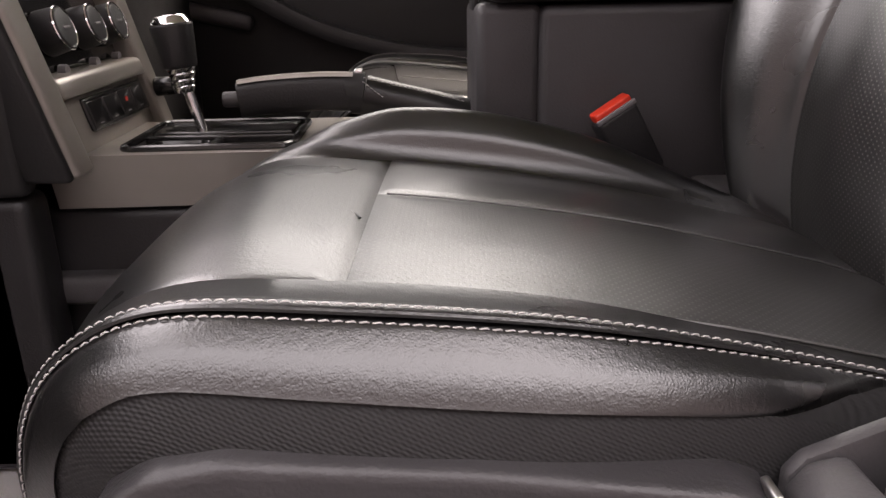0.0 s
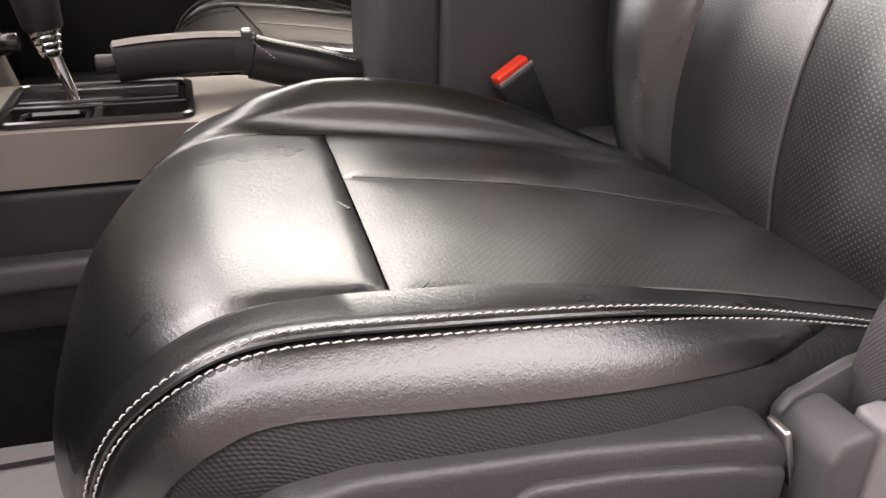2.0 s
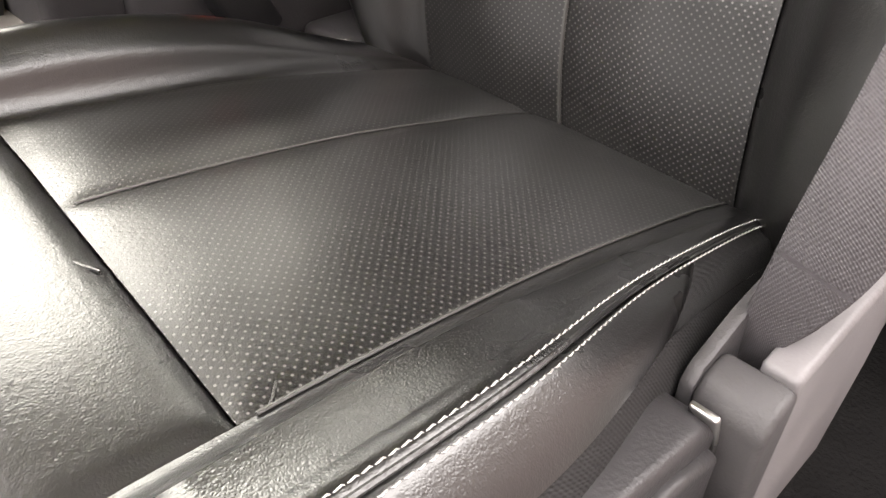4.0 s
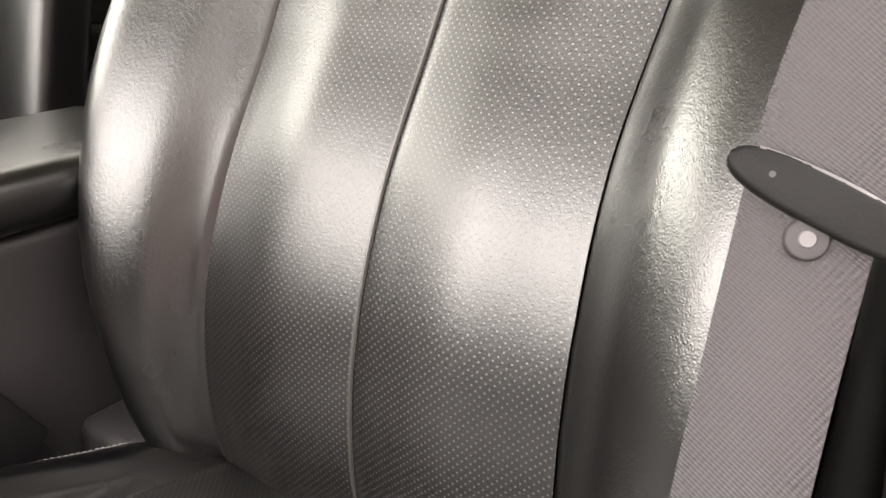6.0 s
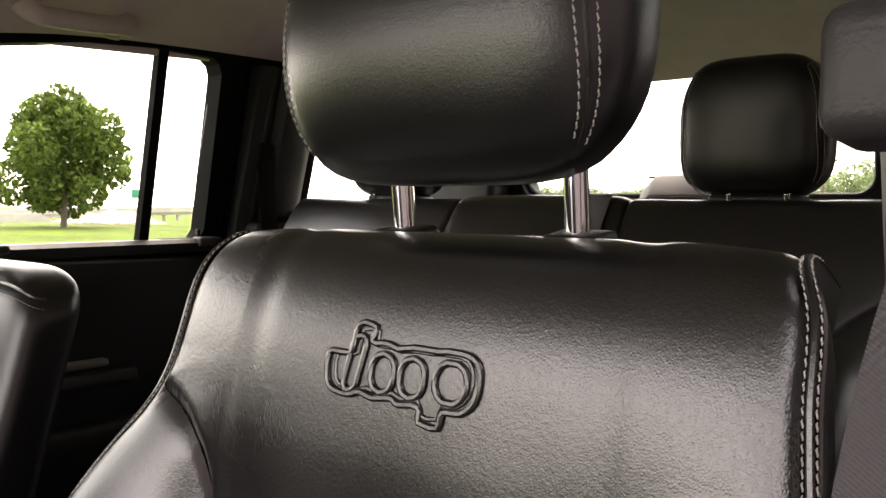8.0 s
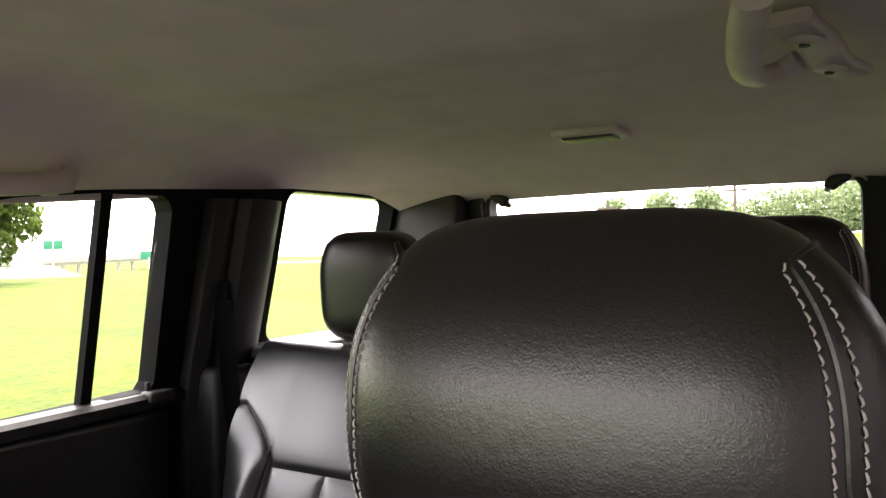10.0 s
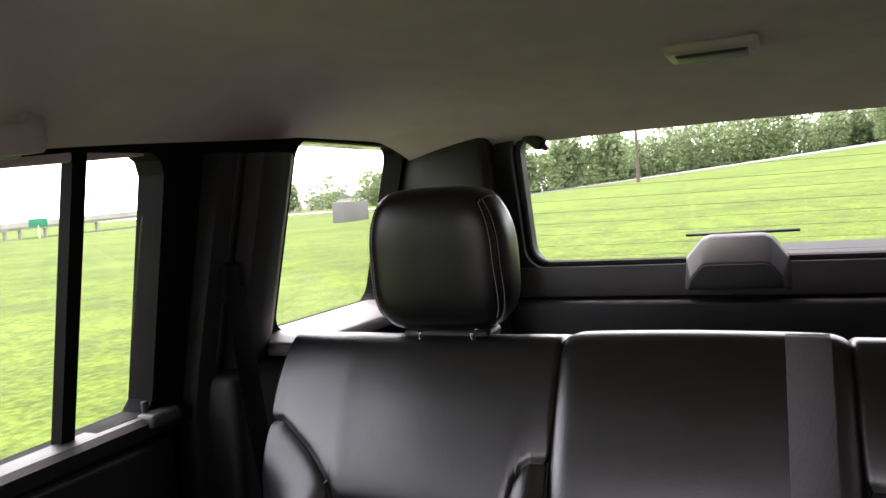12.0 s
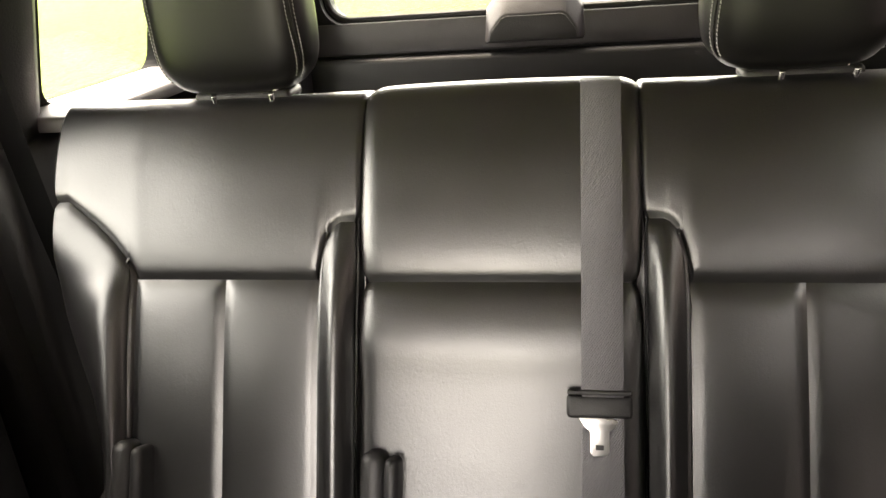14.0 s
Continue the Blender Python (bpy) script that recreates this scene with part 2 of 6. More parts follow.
def join(*bms):
    out = bms[0]
    for b in bms[1:]:
        me = bpy.data.meshes.new("tmp")
        b.to_mesh(me)
        b.free()
        out.from_mesh(me)
        bpy.data.meshes.remove(me)
    return out


def prism(outline, axis, a, b, r=0.0, seg=2):
    """An outline in the two other axes, in their order, made solid from a to b along the axis."""
    bm = bmesh.new()
    put = {"x": lambda u, v, w: (w, u, v), "y": lambda u, v, w: (u, w, v), "z": lambda u, v, w: (u, v, w)}[axis]
    n = len(outline)
    lo = [bm.verts.new(put(u, v, a)) for u, v in outline]
    hi = [bm.verts.new(put(u, v, b)) for u, v in outline]
    bm.faces.new(lo)
    bm.faces.new(hi)
    for i in range(n):
        bm.faces.new((lo[i], lo[(i + 1) % n], hi[(i + 1) % n], hi[i]))
    bmesh.ops.recalc_face_normals(bm, faces=bm.faces)
    if r:
        bmesh.ops.bevel(bm, geom=bm.edges[:], offset=r, segments=seg, affect="EDGES", profile=0.5)
    return bm


def catmull(pts, t):
    """A point of the smooth curve through pts; t runs from 0 to len(pts) - 1."""
    n = len(pts) - 1
    t = min(max(t, 0.0), n)
    i = min(int(t), n - 1)
    f = t - i
    p1, p2 = np.array(pts[i], float), np.array(pts[i + 1], float)
    p0 = np.array(pts[i - 1], float) if i else 2 * p1 - p2
    p3 = np.array(pts[i + 2], float) if i + 2 <= n else 2 * p2 - p1
    return 0.5 * (2 * p1 + (p2 - p0) * f + (2 * p0 - 5 * p1 + 4 * p2 - p3) * f * f + (3 * p1 - p0 - 3 * p2 + p3) * f**3)


def curve(pts, n):
    return [Vector(catmull(pts, i * (len(pts) - 1) / n)) for i in range(n + 1)]


def sweep(path, outline, up=(0, 0, 1), caps=True, closed=True, wide=None):
    """An outline of (side, up) pairs swept along a path; with UVs in metres; wide scales the sides along it."""
    bm = bmesh.new()
    uvl = bm.loops.layers.uv.new("metres")
    rings, along, d = [], [], 0.0
    for i, p in enumerate(path):
        t = (path[min(i + 1, len(path) - 1)] - path[max(i - 1, 0)]).normalized()
        u = Vector(up[i]) if isinstance(up, list) else Vector(up)
        side = t.cross(u).normalized()
        u = side.cross(t)
        if i:
            d += (p - path[i - 1]).length
        along.append(d)
        g = wide[i] if wide else 1.0
        rings.append([bm.verts.new(p + side * a * g + u * b) for a, b in outline])
    n = len(outline)
    around = [0.0]
    for k in range(n):
        around.append(around[-1] + math.dist(outline[k], outline[(k + 1) % n]))
    for i in range(len(path) - 1):
        for k in range(n if closed else n - 1):
            f = bm.faces.new((rings[i][k], rings[i][(k + 1) % n], rings[i + 1][(k + 1) % n], rings[i + 1][k]))
            for lp, (a, b) in zip(f.loops, ((around[k], along[i]), (around[k + 1], along[i]), (around[k + 1], along[i + 1]), (around[k], along[i + 1]))):
                lp[uvl].uv = (a, b)
    if caps and closed:
        bm.faces.new(rings[0])
        bm.faces.new(rings[-1])
    bmesh.ops.recalc_face_normals(bm, faces=bm.faces)
    return bm


def circle(r, n=10):
    return [(r * math.cos(2 * math.pi * i / n), r * math.sin(2 * math.pi * i / n)) for i in range(n)]


def strap(path, width, thick, up, wide=None):
    w, t = width / 2, thick / 2
    return sweep(path, [(-w, -t * 0.4), (-w + t, -t), (w - t, -t), (w, -t * 0.4), (w, t * 0.4), (w - t, t), (-w + t, t), (-w, t * 0.4)], up, wide=wide)


def interp(table, x):
    xs, ys = zip(*table)
    return float(np.interp(x, xs, ys))


def smooth_interp(table, x):
    xs = [a for a, _ in table]
    if x <= xs[0]:
        return table[0][1]
    if x >= xs[-1]:
        return table[-1][1]
    i = max(j for j in range(len(xs) - 1) if xs[j] <= x)
    return float(catmull([b for _, b in table], i + (x - xs[i]) / (xs[i + 1] - xs[i])))


def spaced(n):
    """Steps from 0 to 1, closer at both ends."""
    return [0.5 * t + 0.5 * (t * t * (3 - 2 * t)) for t in (i / n for i in range(n + 1))]


def patch(surf, k0, k1, s0, s1, nk, ns, seams="lrbt", deep=0.005, wide=0.007, puff=0.0):
    """A sewn panel of the surface surf(k, s) with normals, from k0 to k1 and from s0(k) to s1(k), drawn in along its seams."""
    bm = bmesh.new()
    uvl = bm.loops.layers.uv.new("metres")
    ks = [k0 + (k1 - k0) * t for t in spaced(nk)]
    ts = spaced(ns)
    P = np.zeros((nk + 1, ns + 1, 3))
    for i, k in enumerate(ks):
        a, b = s0(k), s1(k)
        for j, t in enumerate(ts):
            P[i, j] = surf(k, a + (b - a) * t)
    du = np.gradient(P, axis=0)
    dv = np.gradient(P, axis=1)
    N = np.cross(du, dv)
    N /= np.linalg.norm(N, axis=2, keepdims=True) + 1e-12
    lu = np.cumsum(np.r_[np.zeros((1, ns + 1)), np.linalg.norm(np.diff(P, axis=0), axis=2)], axis=0)
    lv = np.cumsum(np.c_[np.zeros((nk + 1, 1)), np.linalg.norm(np.diff(P, axis=1), axis=2)], axis=1)
    far = np.full(lu.shape, 9.0)
    for key, d in (("l", lu), ("r", lu[-1:] - lu), ("b", lv), ("t", lv[:, -1:] - lv)):
        if key in seams:
            far = np.minimum(far, d)
    off = -deep * np.exp(-((far / wide) ** 2)) + puff * (1 - np.exp(-far / 0.03))
    flip = surf.sign
    P = P + N * off[..., None] * flip
    vs = [[bm.verts.new(P[i, j]) for j in range(ns + 1)] for i in range(nk + 1)]
    for i in range(nk):
        for j in range(ns):
            q = [(i, j), (i + 1, j), (i + 1, j + 1), (i, j + 1)]
            if flip < 0:
                q.reverse()
            f = bm.faces.new([vs[a][b] for a, b in q])
            for lp, (a, b) in zip(f.loops, q):
                lp[uvl].uv = (lu[a, b], lv[a, b])
    return bm


class Surf:
    """A padded surface: a spine of (x, z) points, and a section of (across, proud) points whose width and depth change along the spine."""

    def __init__(self, y, spine, section, width, bulge, sign=1, back=None):
        self.y, self.section, self.width, self.bulge, self.sign, self.back = y, section, width, bulge, sign, back
        fine = [catmull(spine, i * (len(spine) - 1) / 200) for i in range(201)]
        d = np.r_[0, np.cumsum(np.linalg.norm(np.diff(fine, axis=0), axis=1))]
        self.length, self.d, self.fine = d[-1], d / d[-1], np.array(fine)

    def at(self, s):
        return np.array([np.interp(s, self.d, self.fine[:, i]) for i in (0, 1)])

    def s_of(self, axis, value, lo=0.0, hi=1.0):
        ss = np.linspace(lo, hi, 400)
        return float(ss[np.argmin([abs(self.at(s)[axis] - value) for s in ss])])

    def normal(self, s):
        a, b = self.at(max(s - 0.02, 0)), self.at(min(s + 0.02, 1))
        t = (b - a) / np.linalg.norm(b - a)
        return np.array([-t[1], t[0]])

    def __call__(self, k, s):
        c = catmull(self.section, k)
        p, n = self.at(s), self.normal(s)
        w, g = self.width(s, k), self.bulge(s, k)
        q = p + n * c[1] * g
        return np.array([q[0] + (self.back(s, k) if self.back else 0.0), (self.y(s) if callable(self.y) else self.y) + c[0] * w, q[1]])


def stitches(points, normals, length=0.0044, gap=0.0013, r=0.00050, lift=0.0004):
    """Threads laid end to end along a line of points, joined into one mesh."""
    verts, faces = [], []
    d = [0.0]
    for a, b in zip(points, points[1:]):
        d.append(d[-1] + (b - a).length)
    pa, na = np.array(points), np.array(normals)
    pos = gap
    while pos + length < d[-1]:
        e = [np.array([np.interp(pos + f * length, d, pa[:, i]) for i in range(3)]) for f in (0, 0.25, 0.75, 1)]
        n = np.array([np.interp(pos + 0.5 * length, d, na[:, i]) for i in range(3)])
        t = e[3] - e[0]
        t /= np.linalg.norm(t) + 1e-9
        side = np.cross(t, n)
        base = len(verts)
        for f, (p, h) in enumerate(zip(e, (-0.6, 0.9, 0.9, -0.6))):
            c = p + n * (lift + r * h)
            wob = side * r * (0.5 if f in (1,) else -0.5 if f == 2 else 0)
            for a in range(6):
                an = a * math.pi / 3
                sc = 1.0 if f in (1, 2) else 0.55
                verts.append(c + wob + sc * r * (math.cos(an) * side + math.sin(an) * n))
        for f in range(3):
            for a in range(6):
                faces.append((base + 6 * f + a, base + 6 * f + (a + 1) % 6, base + 6 * f + 6 + (a + 1) % 6, base + 6 * f + 6 + a))
        pos += length + gap
    bm = bmesh.new()
    vs = [bm.verts.new(v) for v in verts]
    for f in faces:
        bm.faces.new([vs[i] for i in f])
    bmesh.ops.recalc_face_normals(bm, faces=bm.faces)
    return bm


def on_surf(surf, ks, n=160):
    """Points and outward normals of a surface along a list of (k, s) pairs."""
    pts, nrm = [], []
    for i in range(n + 1):
        k, s = catmull(ks, i * (len(ks) - 1) / n)
        p = surf(k, s)
        du = surf(k + 0.02, s) - surf(k - 0.02, s)
        dv = surf(k, min(s + 0.004, 1)) - surf(k, max(s - 0.004, 0))
        nn = np.cross(du, dv) * surf.sign
        pts.append(Vector(p))
        nrm.append(Vector(nn / (np.linalg.norm(nn) + 1e-12)))
    return pts, nrm


def ridge(pts, nrm, r=0.0014):
    return sweep(pts, circle(r, 6), nrm)


# ---- ground and distance ----
def ground_z(x, y):
    """Height of the field: it climbs gently to the rear of the car, more so towards the driver's side, and falls away far past the passenger's side."""
    u, v = min(max(x, -30.0), 85.0), min(max(y, -20.0), 29.0)
    return u * (0.041 - 0.0009 * v) - 0.05 * min(max(y - 62.0, 0.0), 80.0) * min(max((260.0 - x) / 120.0, 0.0), 1.0)


GRASS = rough_mat("field_grass", (0.092, 0.135, 0.020), 0.9, grain=0.06, bump=1.0, vary=0.30, stain=0.55, spec=0.1)


def mottled(m, scales):
    """Multiplies a material's colour by further noise, given as (size in metres, strength, stretch) rows."""
    nt = m.node_tree
    b = nt.nodes["Principled BSDF"]
    tc = next(n for n in nt.nodes if n.type == "TEX_COORD")
    for size, strength, stretch in scales:
        mp = nt.nodes.new("ShaderNodeMapping")
        mp.inputs["Scale"].default_value = (1, stretch, 1)
        nt.links.new(tc.outputs["Object"], mp.inputs["Vector"])
        nz = nt.nodes.new("ShaderNodeTexNoise")
        nz.inputs["Scale"].default_value, nz.inputs["Detail"].default_value = 1 / size, 3
        nt.links.new(mp.outputs[0], nz.inputs["Vector"])
        mr = nt.nodes.new("ShaderNodeMapRange")
        mr.inputs["From Min"].default_value, mr.inputs["From Max"].default_value = 0.3, 0.7
        mr.inputs["To Min"].default_value, mr.inputs["To Max"].default_value = 1 - strength, 1 + strength
        nt.links.new(nz.outputs[0], mr.inputs["Value"])
        vm = nt.nodes.new("ShaderNodeVectorMath")
        vm.operation = "SCALE"
        nt.links.new(b.inputs["Base Color"].links[0].from_socket, vm.inputs[0])
        nt.links.new(mr.outputs[0], vm.inputs["Scale"])
        nt.links.new(vm.outputs[0], b.inputs["Base Color"])
    return m


mottled(GRASS, ((0.09, 0.35, 1.0), (3.5, 0.2, 0.5)))
ASPHALT = rough_mat("pale_road", (0.36, 0.345, 0.32), 0.9, grain=0.02, bump=0.2, vary=0.1, stain=2.0)
LOT = rough_mat("dark_asphalt", (0.024, 0.0235, 0.024), 0.9, grain=0.02, bump=0.4, vary=0.2, stain=1.0)
CONCRETE = rough_mat("concrete", (0.42, 0.40, 0.37), 0.85, grain=0.05, bump=0.3, vary=0.15, stain=3.0)
DIRT = rough_mat("pale_dirt", (0.36, 0.30, 0.225), 0.95, grain=0.2, bump=0.6, vary=0.2, stain=2.0)
BARK = rough_mat("bark", (0.09, 0.07, 0.055), 0.9, grain=0.03, bump=0.8, vary=0.3)
POLE_WOOD = rough_mat("weathered_pole", (0.13, 0.10, 0.08), 0.9, grain=0.03, bump=0.5)
SIGN_GREEN = rough_mat("sign_green", (0.01, 0.22, 0.12), 0.4)
WALL_PAINT = rough_mat("pale_wall", (0.55, 0.52, 0.48), 0.8, stain=2.0)
ROOF = rough_mat("grey_roof", (0.20, 0.19, 0.19), 0.8, stain=2.0)


def leaf_mat(name, color, lo=0.55, hi=1.5):
    m = rough_mat(name, color, 0.6, grain=0.05, bump=0.2, vary=0.35, stain=0.8, spec=0.3)
    nt = m.node_tree
    b = nt.nodes["Principled BSDF"]
    geo = nt.nodes.new("ShaderNodeNewGeometry")
    mr = nt.nodes.new("ShaderNodeMapRange")
    mr.inputs["To Min"].default_value, mr.inputs["To Max"].default_value = lo, hi
    nt.links.new(geo.outputs["Random Per Island"], mr.inputs["Value"])
    vm = nt.nodes.new("ShaderNodeVectorMath")
    vm.operation = "SCALE"
    nt.links.new(b.inputs["Base Color"].links[0].from_socket, vm.inputs[0])
    nt.links.new(mr.outputs[0], vm.inputs["Scale"])
    nt.links.new(vm.outputs[0], b.inputs["Base Color"])
    thin = nt.nodes.new("ShaderNodeBsdfTranslucent")
    nt.links.new(vm.outputs[0], thin.inputs["Color"])
    mix = nt.nodes.new("ShaderNodeMixShader")
    mix.inputs[0].default_value = 0.5
    out = next(n for n in nt.nodes if n.type == "OUTPUT_MATERIAL")
    nt.links.new(b.outputs[0], mix.inputs[1])
    nt.links.new(thin.outputs[0], mix.inputs[2])
    nt.links.new(mix.outputs[0], out.inputs[0])
    return m


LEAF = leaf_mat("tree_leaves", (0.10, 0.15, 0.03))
# Distant leaves paler and less contrasted: haze is put into their colour.
HAZED_LEAF = leaf_mat("hazed_wood_leaves", (0.25, 0.315, 0.165), 0.78, 1.22)


def ground_sheet():
    bm = bmesh.new()
    xs = [-1500, -400, -100, -60] + [-30 + 5 * i for i in range(34)] + [170, 300, 700, 2500]
    vs = {(i, j): bm.verts.new((x, y, ground_z(x, y))) for i, x in enumerate(xs) for j, y in enumerate(xs)}
    for i in range(len(xs) - 1):
        for j in range(len(xs) - 1):
            bm.faces.new((vs[i, j], vs[i + 1, j], vs[i + 1, j + 1], vs[i, j + 1]))
    return bm


tagged(part("ground", ground_sheet(), GRASS), "wide mown green field round the parked car", "field", kind="structure")


def strip(name, path, width, lift, mat, label, category):
    """A flat band on the ground along a path of (x, y)."""
    pts = curve(path, 40)
    bm = bmesh.new()
    prev = None
    for i, p in enumerate(pts):
        t = (pts[min(i + 1, 40)] - pts[max(i - 1, 0)]).normalized()
        n = Vector((-t.y, t.x))
        row = []
        for q in (p + n * width / 2, p - n * width / 2):
            for dz in (lift, -0.3):
                row.append(bm.verts.new((q.x, q.y, ground_z(q.x, q.y) + dz)))
        if prev:
            for a, b in ((0, 2), (1, 0), (2, 3)):
                bm.faces.new((prev[a], prev[b], row[b], row[a]))
        prev = row
    bmesh.ops.recalc_face_normals(bm, faces=bm.faces)
    return solid(name, bm, mat, label, category, kind="structure")


strip("road", [(60, 70), (72, 24), (80, 0), (88, -30), (96, -80)], 5.0, 0.12, ASPHALT, "pale country road crossing behind the field", "road")
# Out of view: added to block low sky and redden the seat's reflections.
tagged(part("wall_sky_block", boxed(-9.0, 7.0, -2.9, -2.6, -0.1, 3.9, 0.02), rough_mat("reddish_wall", (0.08, 0.063, 0.067), 0.85, grain=0.02, bump=0.3, vary=0.12, stain=0.8), smooth=False), "unseen plain reddish wall added beside the car to block low sky", "wall", kind="structure")
strip("pavement", [(-60, -1.6), (-20, -1.2), (0, -1.0), (8, -1.2), (14, -1.4)], 4.6, 0.02, LOT, "dark asphalt that the car is parked on", "parking lot")


def leafy(centres, leaf, count, rng):
    """A crown: many small bent leaf clumps scattered round lobes."""
    verts, faces = [], []
    for c, r in centres:
        for _ in range(int(count * r * r)):
            d = rng.normal(size=3)
            d /= np.linalg.norm(d)
            p = np.array(c) + d * r * (0.55 + 0.5 * rng.random() ** 0.5)
            a = rng.normal(size=3)
            a /= np.linalg.norm(a)
            b = np.cross(a, rng.normal(size=3))
            b /= np.linalg.norm(b) + 1e-9
            s = leaf * (0.6 + 0.8 * rng.random())
            n = np.cross(a, b) * 0.3 * s
            i = len(verts)
            verts += [p - a * s, p + b * 0.6 * s + n, p + a * s, p - b * 0.6 * s + n]
            faces += [(i, i + 1, i + 2), (i, i + 2, i + 3)]
    return verts, faces


def leaf_mesh(name, centres, leaf, count, rng, parent, mat):
    v, f = leafy(centres, leaf, count, rng)
    root = Vector(parent.location)
    me = bpy.data.meshes.new(name)
    me.from_pydata([Vector(p) - root for p in v], [], f)
    me.materials.append(mat)
    ob = new(name, me)
    ob.parent = parent
    return ob


def tree(x, y, height, spread, seed, label, leaf=0.22, count=110, mat=None, group="", low=0.16):
    rng = np.random.default_rng(seed)
    z = ground_z(x, y)
    root = thing("tree", (x, y, z), label, "tree", group)
    trunk = sweep([Vector((x + 0.02 * h * math.sin(h), y, z - 0.2 + h)) for h in np.linspace(0, height * 0.75, 9)],
                  circle(height * 0.025, 8), up=(1, 0, 0))
    for v in trunk.verts:
        f = 1 - 0.75 * (v.co.z - z) / (height * 0.75)
        v.co.x, v.co.y = x + (v.co.x - x) * f, y + (v.co.y - y) * f
    limbs = []
    lobes = []
    n = 26
    for i in range(n):
        u = i / (n - 1)
        h = height * (low + (0.92 - low) * u)
        r = spread * math.sin(math.pi * min(0.16 + 0.80 * u, 1.0)) ** 0.75
        a = i * 2.4 + rng.random()
        rr = r * (0.25 + 0.65 * rng.random())
        c = (x + rr * math.cos(a), y + rr * math.sin(a), z + h + 0.05 * height * rng.normal() * 0.5)
        lobes.append((c, spread * (0.24 + 0.16 * rng.random())))
        if i % 3 == 0:
            limbs.append(cyl((x, y, z + h * 0.7), c, height * 0.010, height * 0.003, 6))
    lobes.append(((x, y, z + height * 0.55), spread * 0.55))
    part("trunk", join(trunk, *limbs), BARK, root)
    leaf_mesh("crown", lobes, leaf, count, rng, root, mat or LEAF)
    return root


tree(23.6, 46.6, 8.0, 3.6, 5, "round-crowned green broadleaf tree standing in the field", leaf=0.2, count=300, low=0.2)
WOODS = [(78, 21.5, 5.6, 2.9), (76, 26.0, 5.4, 2.7), (80, 17.5, 5.6, 2.8), (95, -10, 6.6, 3.2), (97, -17, 7.0, 3.4),
         (93, -23.5, 6.6, 3.2), (99, -29, 6.6, 3.4), (83, 60, 3.8, 1.8)]
for i, (x, y, h, sp) in enumerate(WOODS):
    tree(x, y, h, sp, 20 + i, "green roadside tree among others" if i < 7 else "dark green tree by the far road", leaf=0.25, count=90, mat=HAZED_LEAF, group="roadside trees", low=0.12)


def far_woods():
    rng = np.random.default_rng(3)
    lobes = []
    for i in range(190):
        y = 62 - i * 0.85 + rng.normal() * 1.5
        x = 104 + rng.normal() * 3 + 0.05 * y
        z = ground_z(x, y)
        top = 3.1 + 0.5 * math.sin(y * 0.23) + 0.6 * math.sin(y * 0.071 + 1) + 0.9 * rng.random()
        for h in (0.8, 0.35 * top + 0.5, top):
            lobes.append(((x + rng.normal(), y + rng.normal(), z + h), 1.5 + 0.8 * rng.random()))
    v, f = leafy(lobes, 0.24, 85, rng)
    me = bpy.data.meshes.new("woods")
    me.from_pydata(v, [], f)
    me.materials.append(HAZED_LEAF)
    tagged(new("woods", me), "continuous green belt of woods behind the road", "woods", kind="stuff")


far_woods()


def utility_pole(x, y, h, label):
    z = ground_z(x, y)
    root = thing("utility_pole", (x, y, z), label, "utility pole", "utility poles")
    part("post", cyl((x, y, z - 0.3), (x, y, z + h), 0.14, 0.10, 10), POLE_WOOD, root)
    part("crossarm", boxed(x - 0.06, x + 0.06, y - 0.9, y + 0.9, z + h - 0.7, z + h - 0.55, 0.01), POLE_WOOD, root)


utility_pole(60, 11.2, 4.8, "weathered wooden utility pole with a crossarm")
utility_pole(60, 21.0, 4.4, "weathered wooden utility pole beside the woods")


def overpass():
    """A concrete bridge far across the field, on piers, with a parapet."""
    root = thing("overpass", (150, 220, -3.0), "long grey concrete highway overpass on piers", "bridge")
    a, b = Vector((70, 222, -0.9)), Vector((215, 218, 3.9))
    rise = math.degrees(math.atan2(b.z - a.z, (b - a).length))
    mid, ln = (a + b) / 2, (b - a).length
    turn = pose(mid.x, mid.y, mid.z, 0, -rise, math.degrees(math.atan2(b.y - a.y, b.x - a.x)))
    part("deck", rbox((ln, 10, 0.9), 0.05, turn), CONCRETE, root)
    part("parapet", rbox((ln, 0.3, 0.8), 0.03, turn @ pose(0, -4.9, 0.85)), CONCRETE, root)
    part("beam", rbox((ln, 0.5, 0.9), 0.03, turn @ pose(0, -3.8, -0.85)), CONCRETE, root)
    for x in (118, 125, 132, 137, 142, 147, 156, 161, 170, 180, 190):
        zt = a.z + (b.z - a.z) * (x - a.x) / (b.x - a.x)
        part("pier", cyl((x, 217, -6), (x, 217, zt - 0.3), 0.55, 0.55, 12), CONCRETE, root)
    part("abutment", prism([(70, -6.5), (122, -6.5), (100, 0.2), (70, -0.9)], "y", 214, 226), CONCRETE, root, smooth=False)
    return root


overpass()


def mound(x, y, w, h, seed):
    bm = bmesh.new()
    bmesh.ops.create_grid(bm, x_segments=24, y_segments=24, size=1)
    for v in bm.verts:
        r = math.hypot(v.co.x, v.co.y)
        q = max(0.0, 1 - r) ** 0.8
        v.co = Vector((x + v.co.x * w, y + v.co.y * w, ground_z(x, y) - 0.05 - (0.6 if r > 0.98 else 0.0) + h * q * (0.8 + 0.4 * noise.noise(Vector((v.co.x * 3 + seed, v.co.y * 3, 0))))))
    return bm


solid("dirt_mound", mound(31.2, 54.5, 4.2, 1.35, 2), DIRT, "pale heap of bare dirt in the field", "dirt mound")
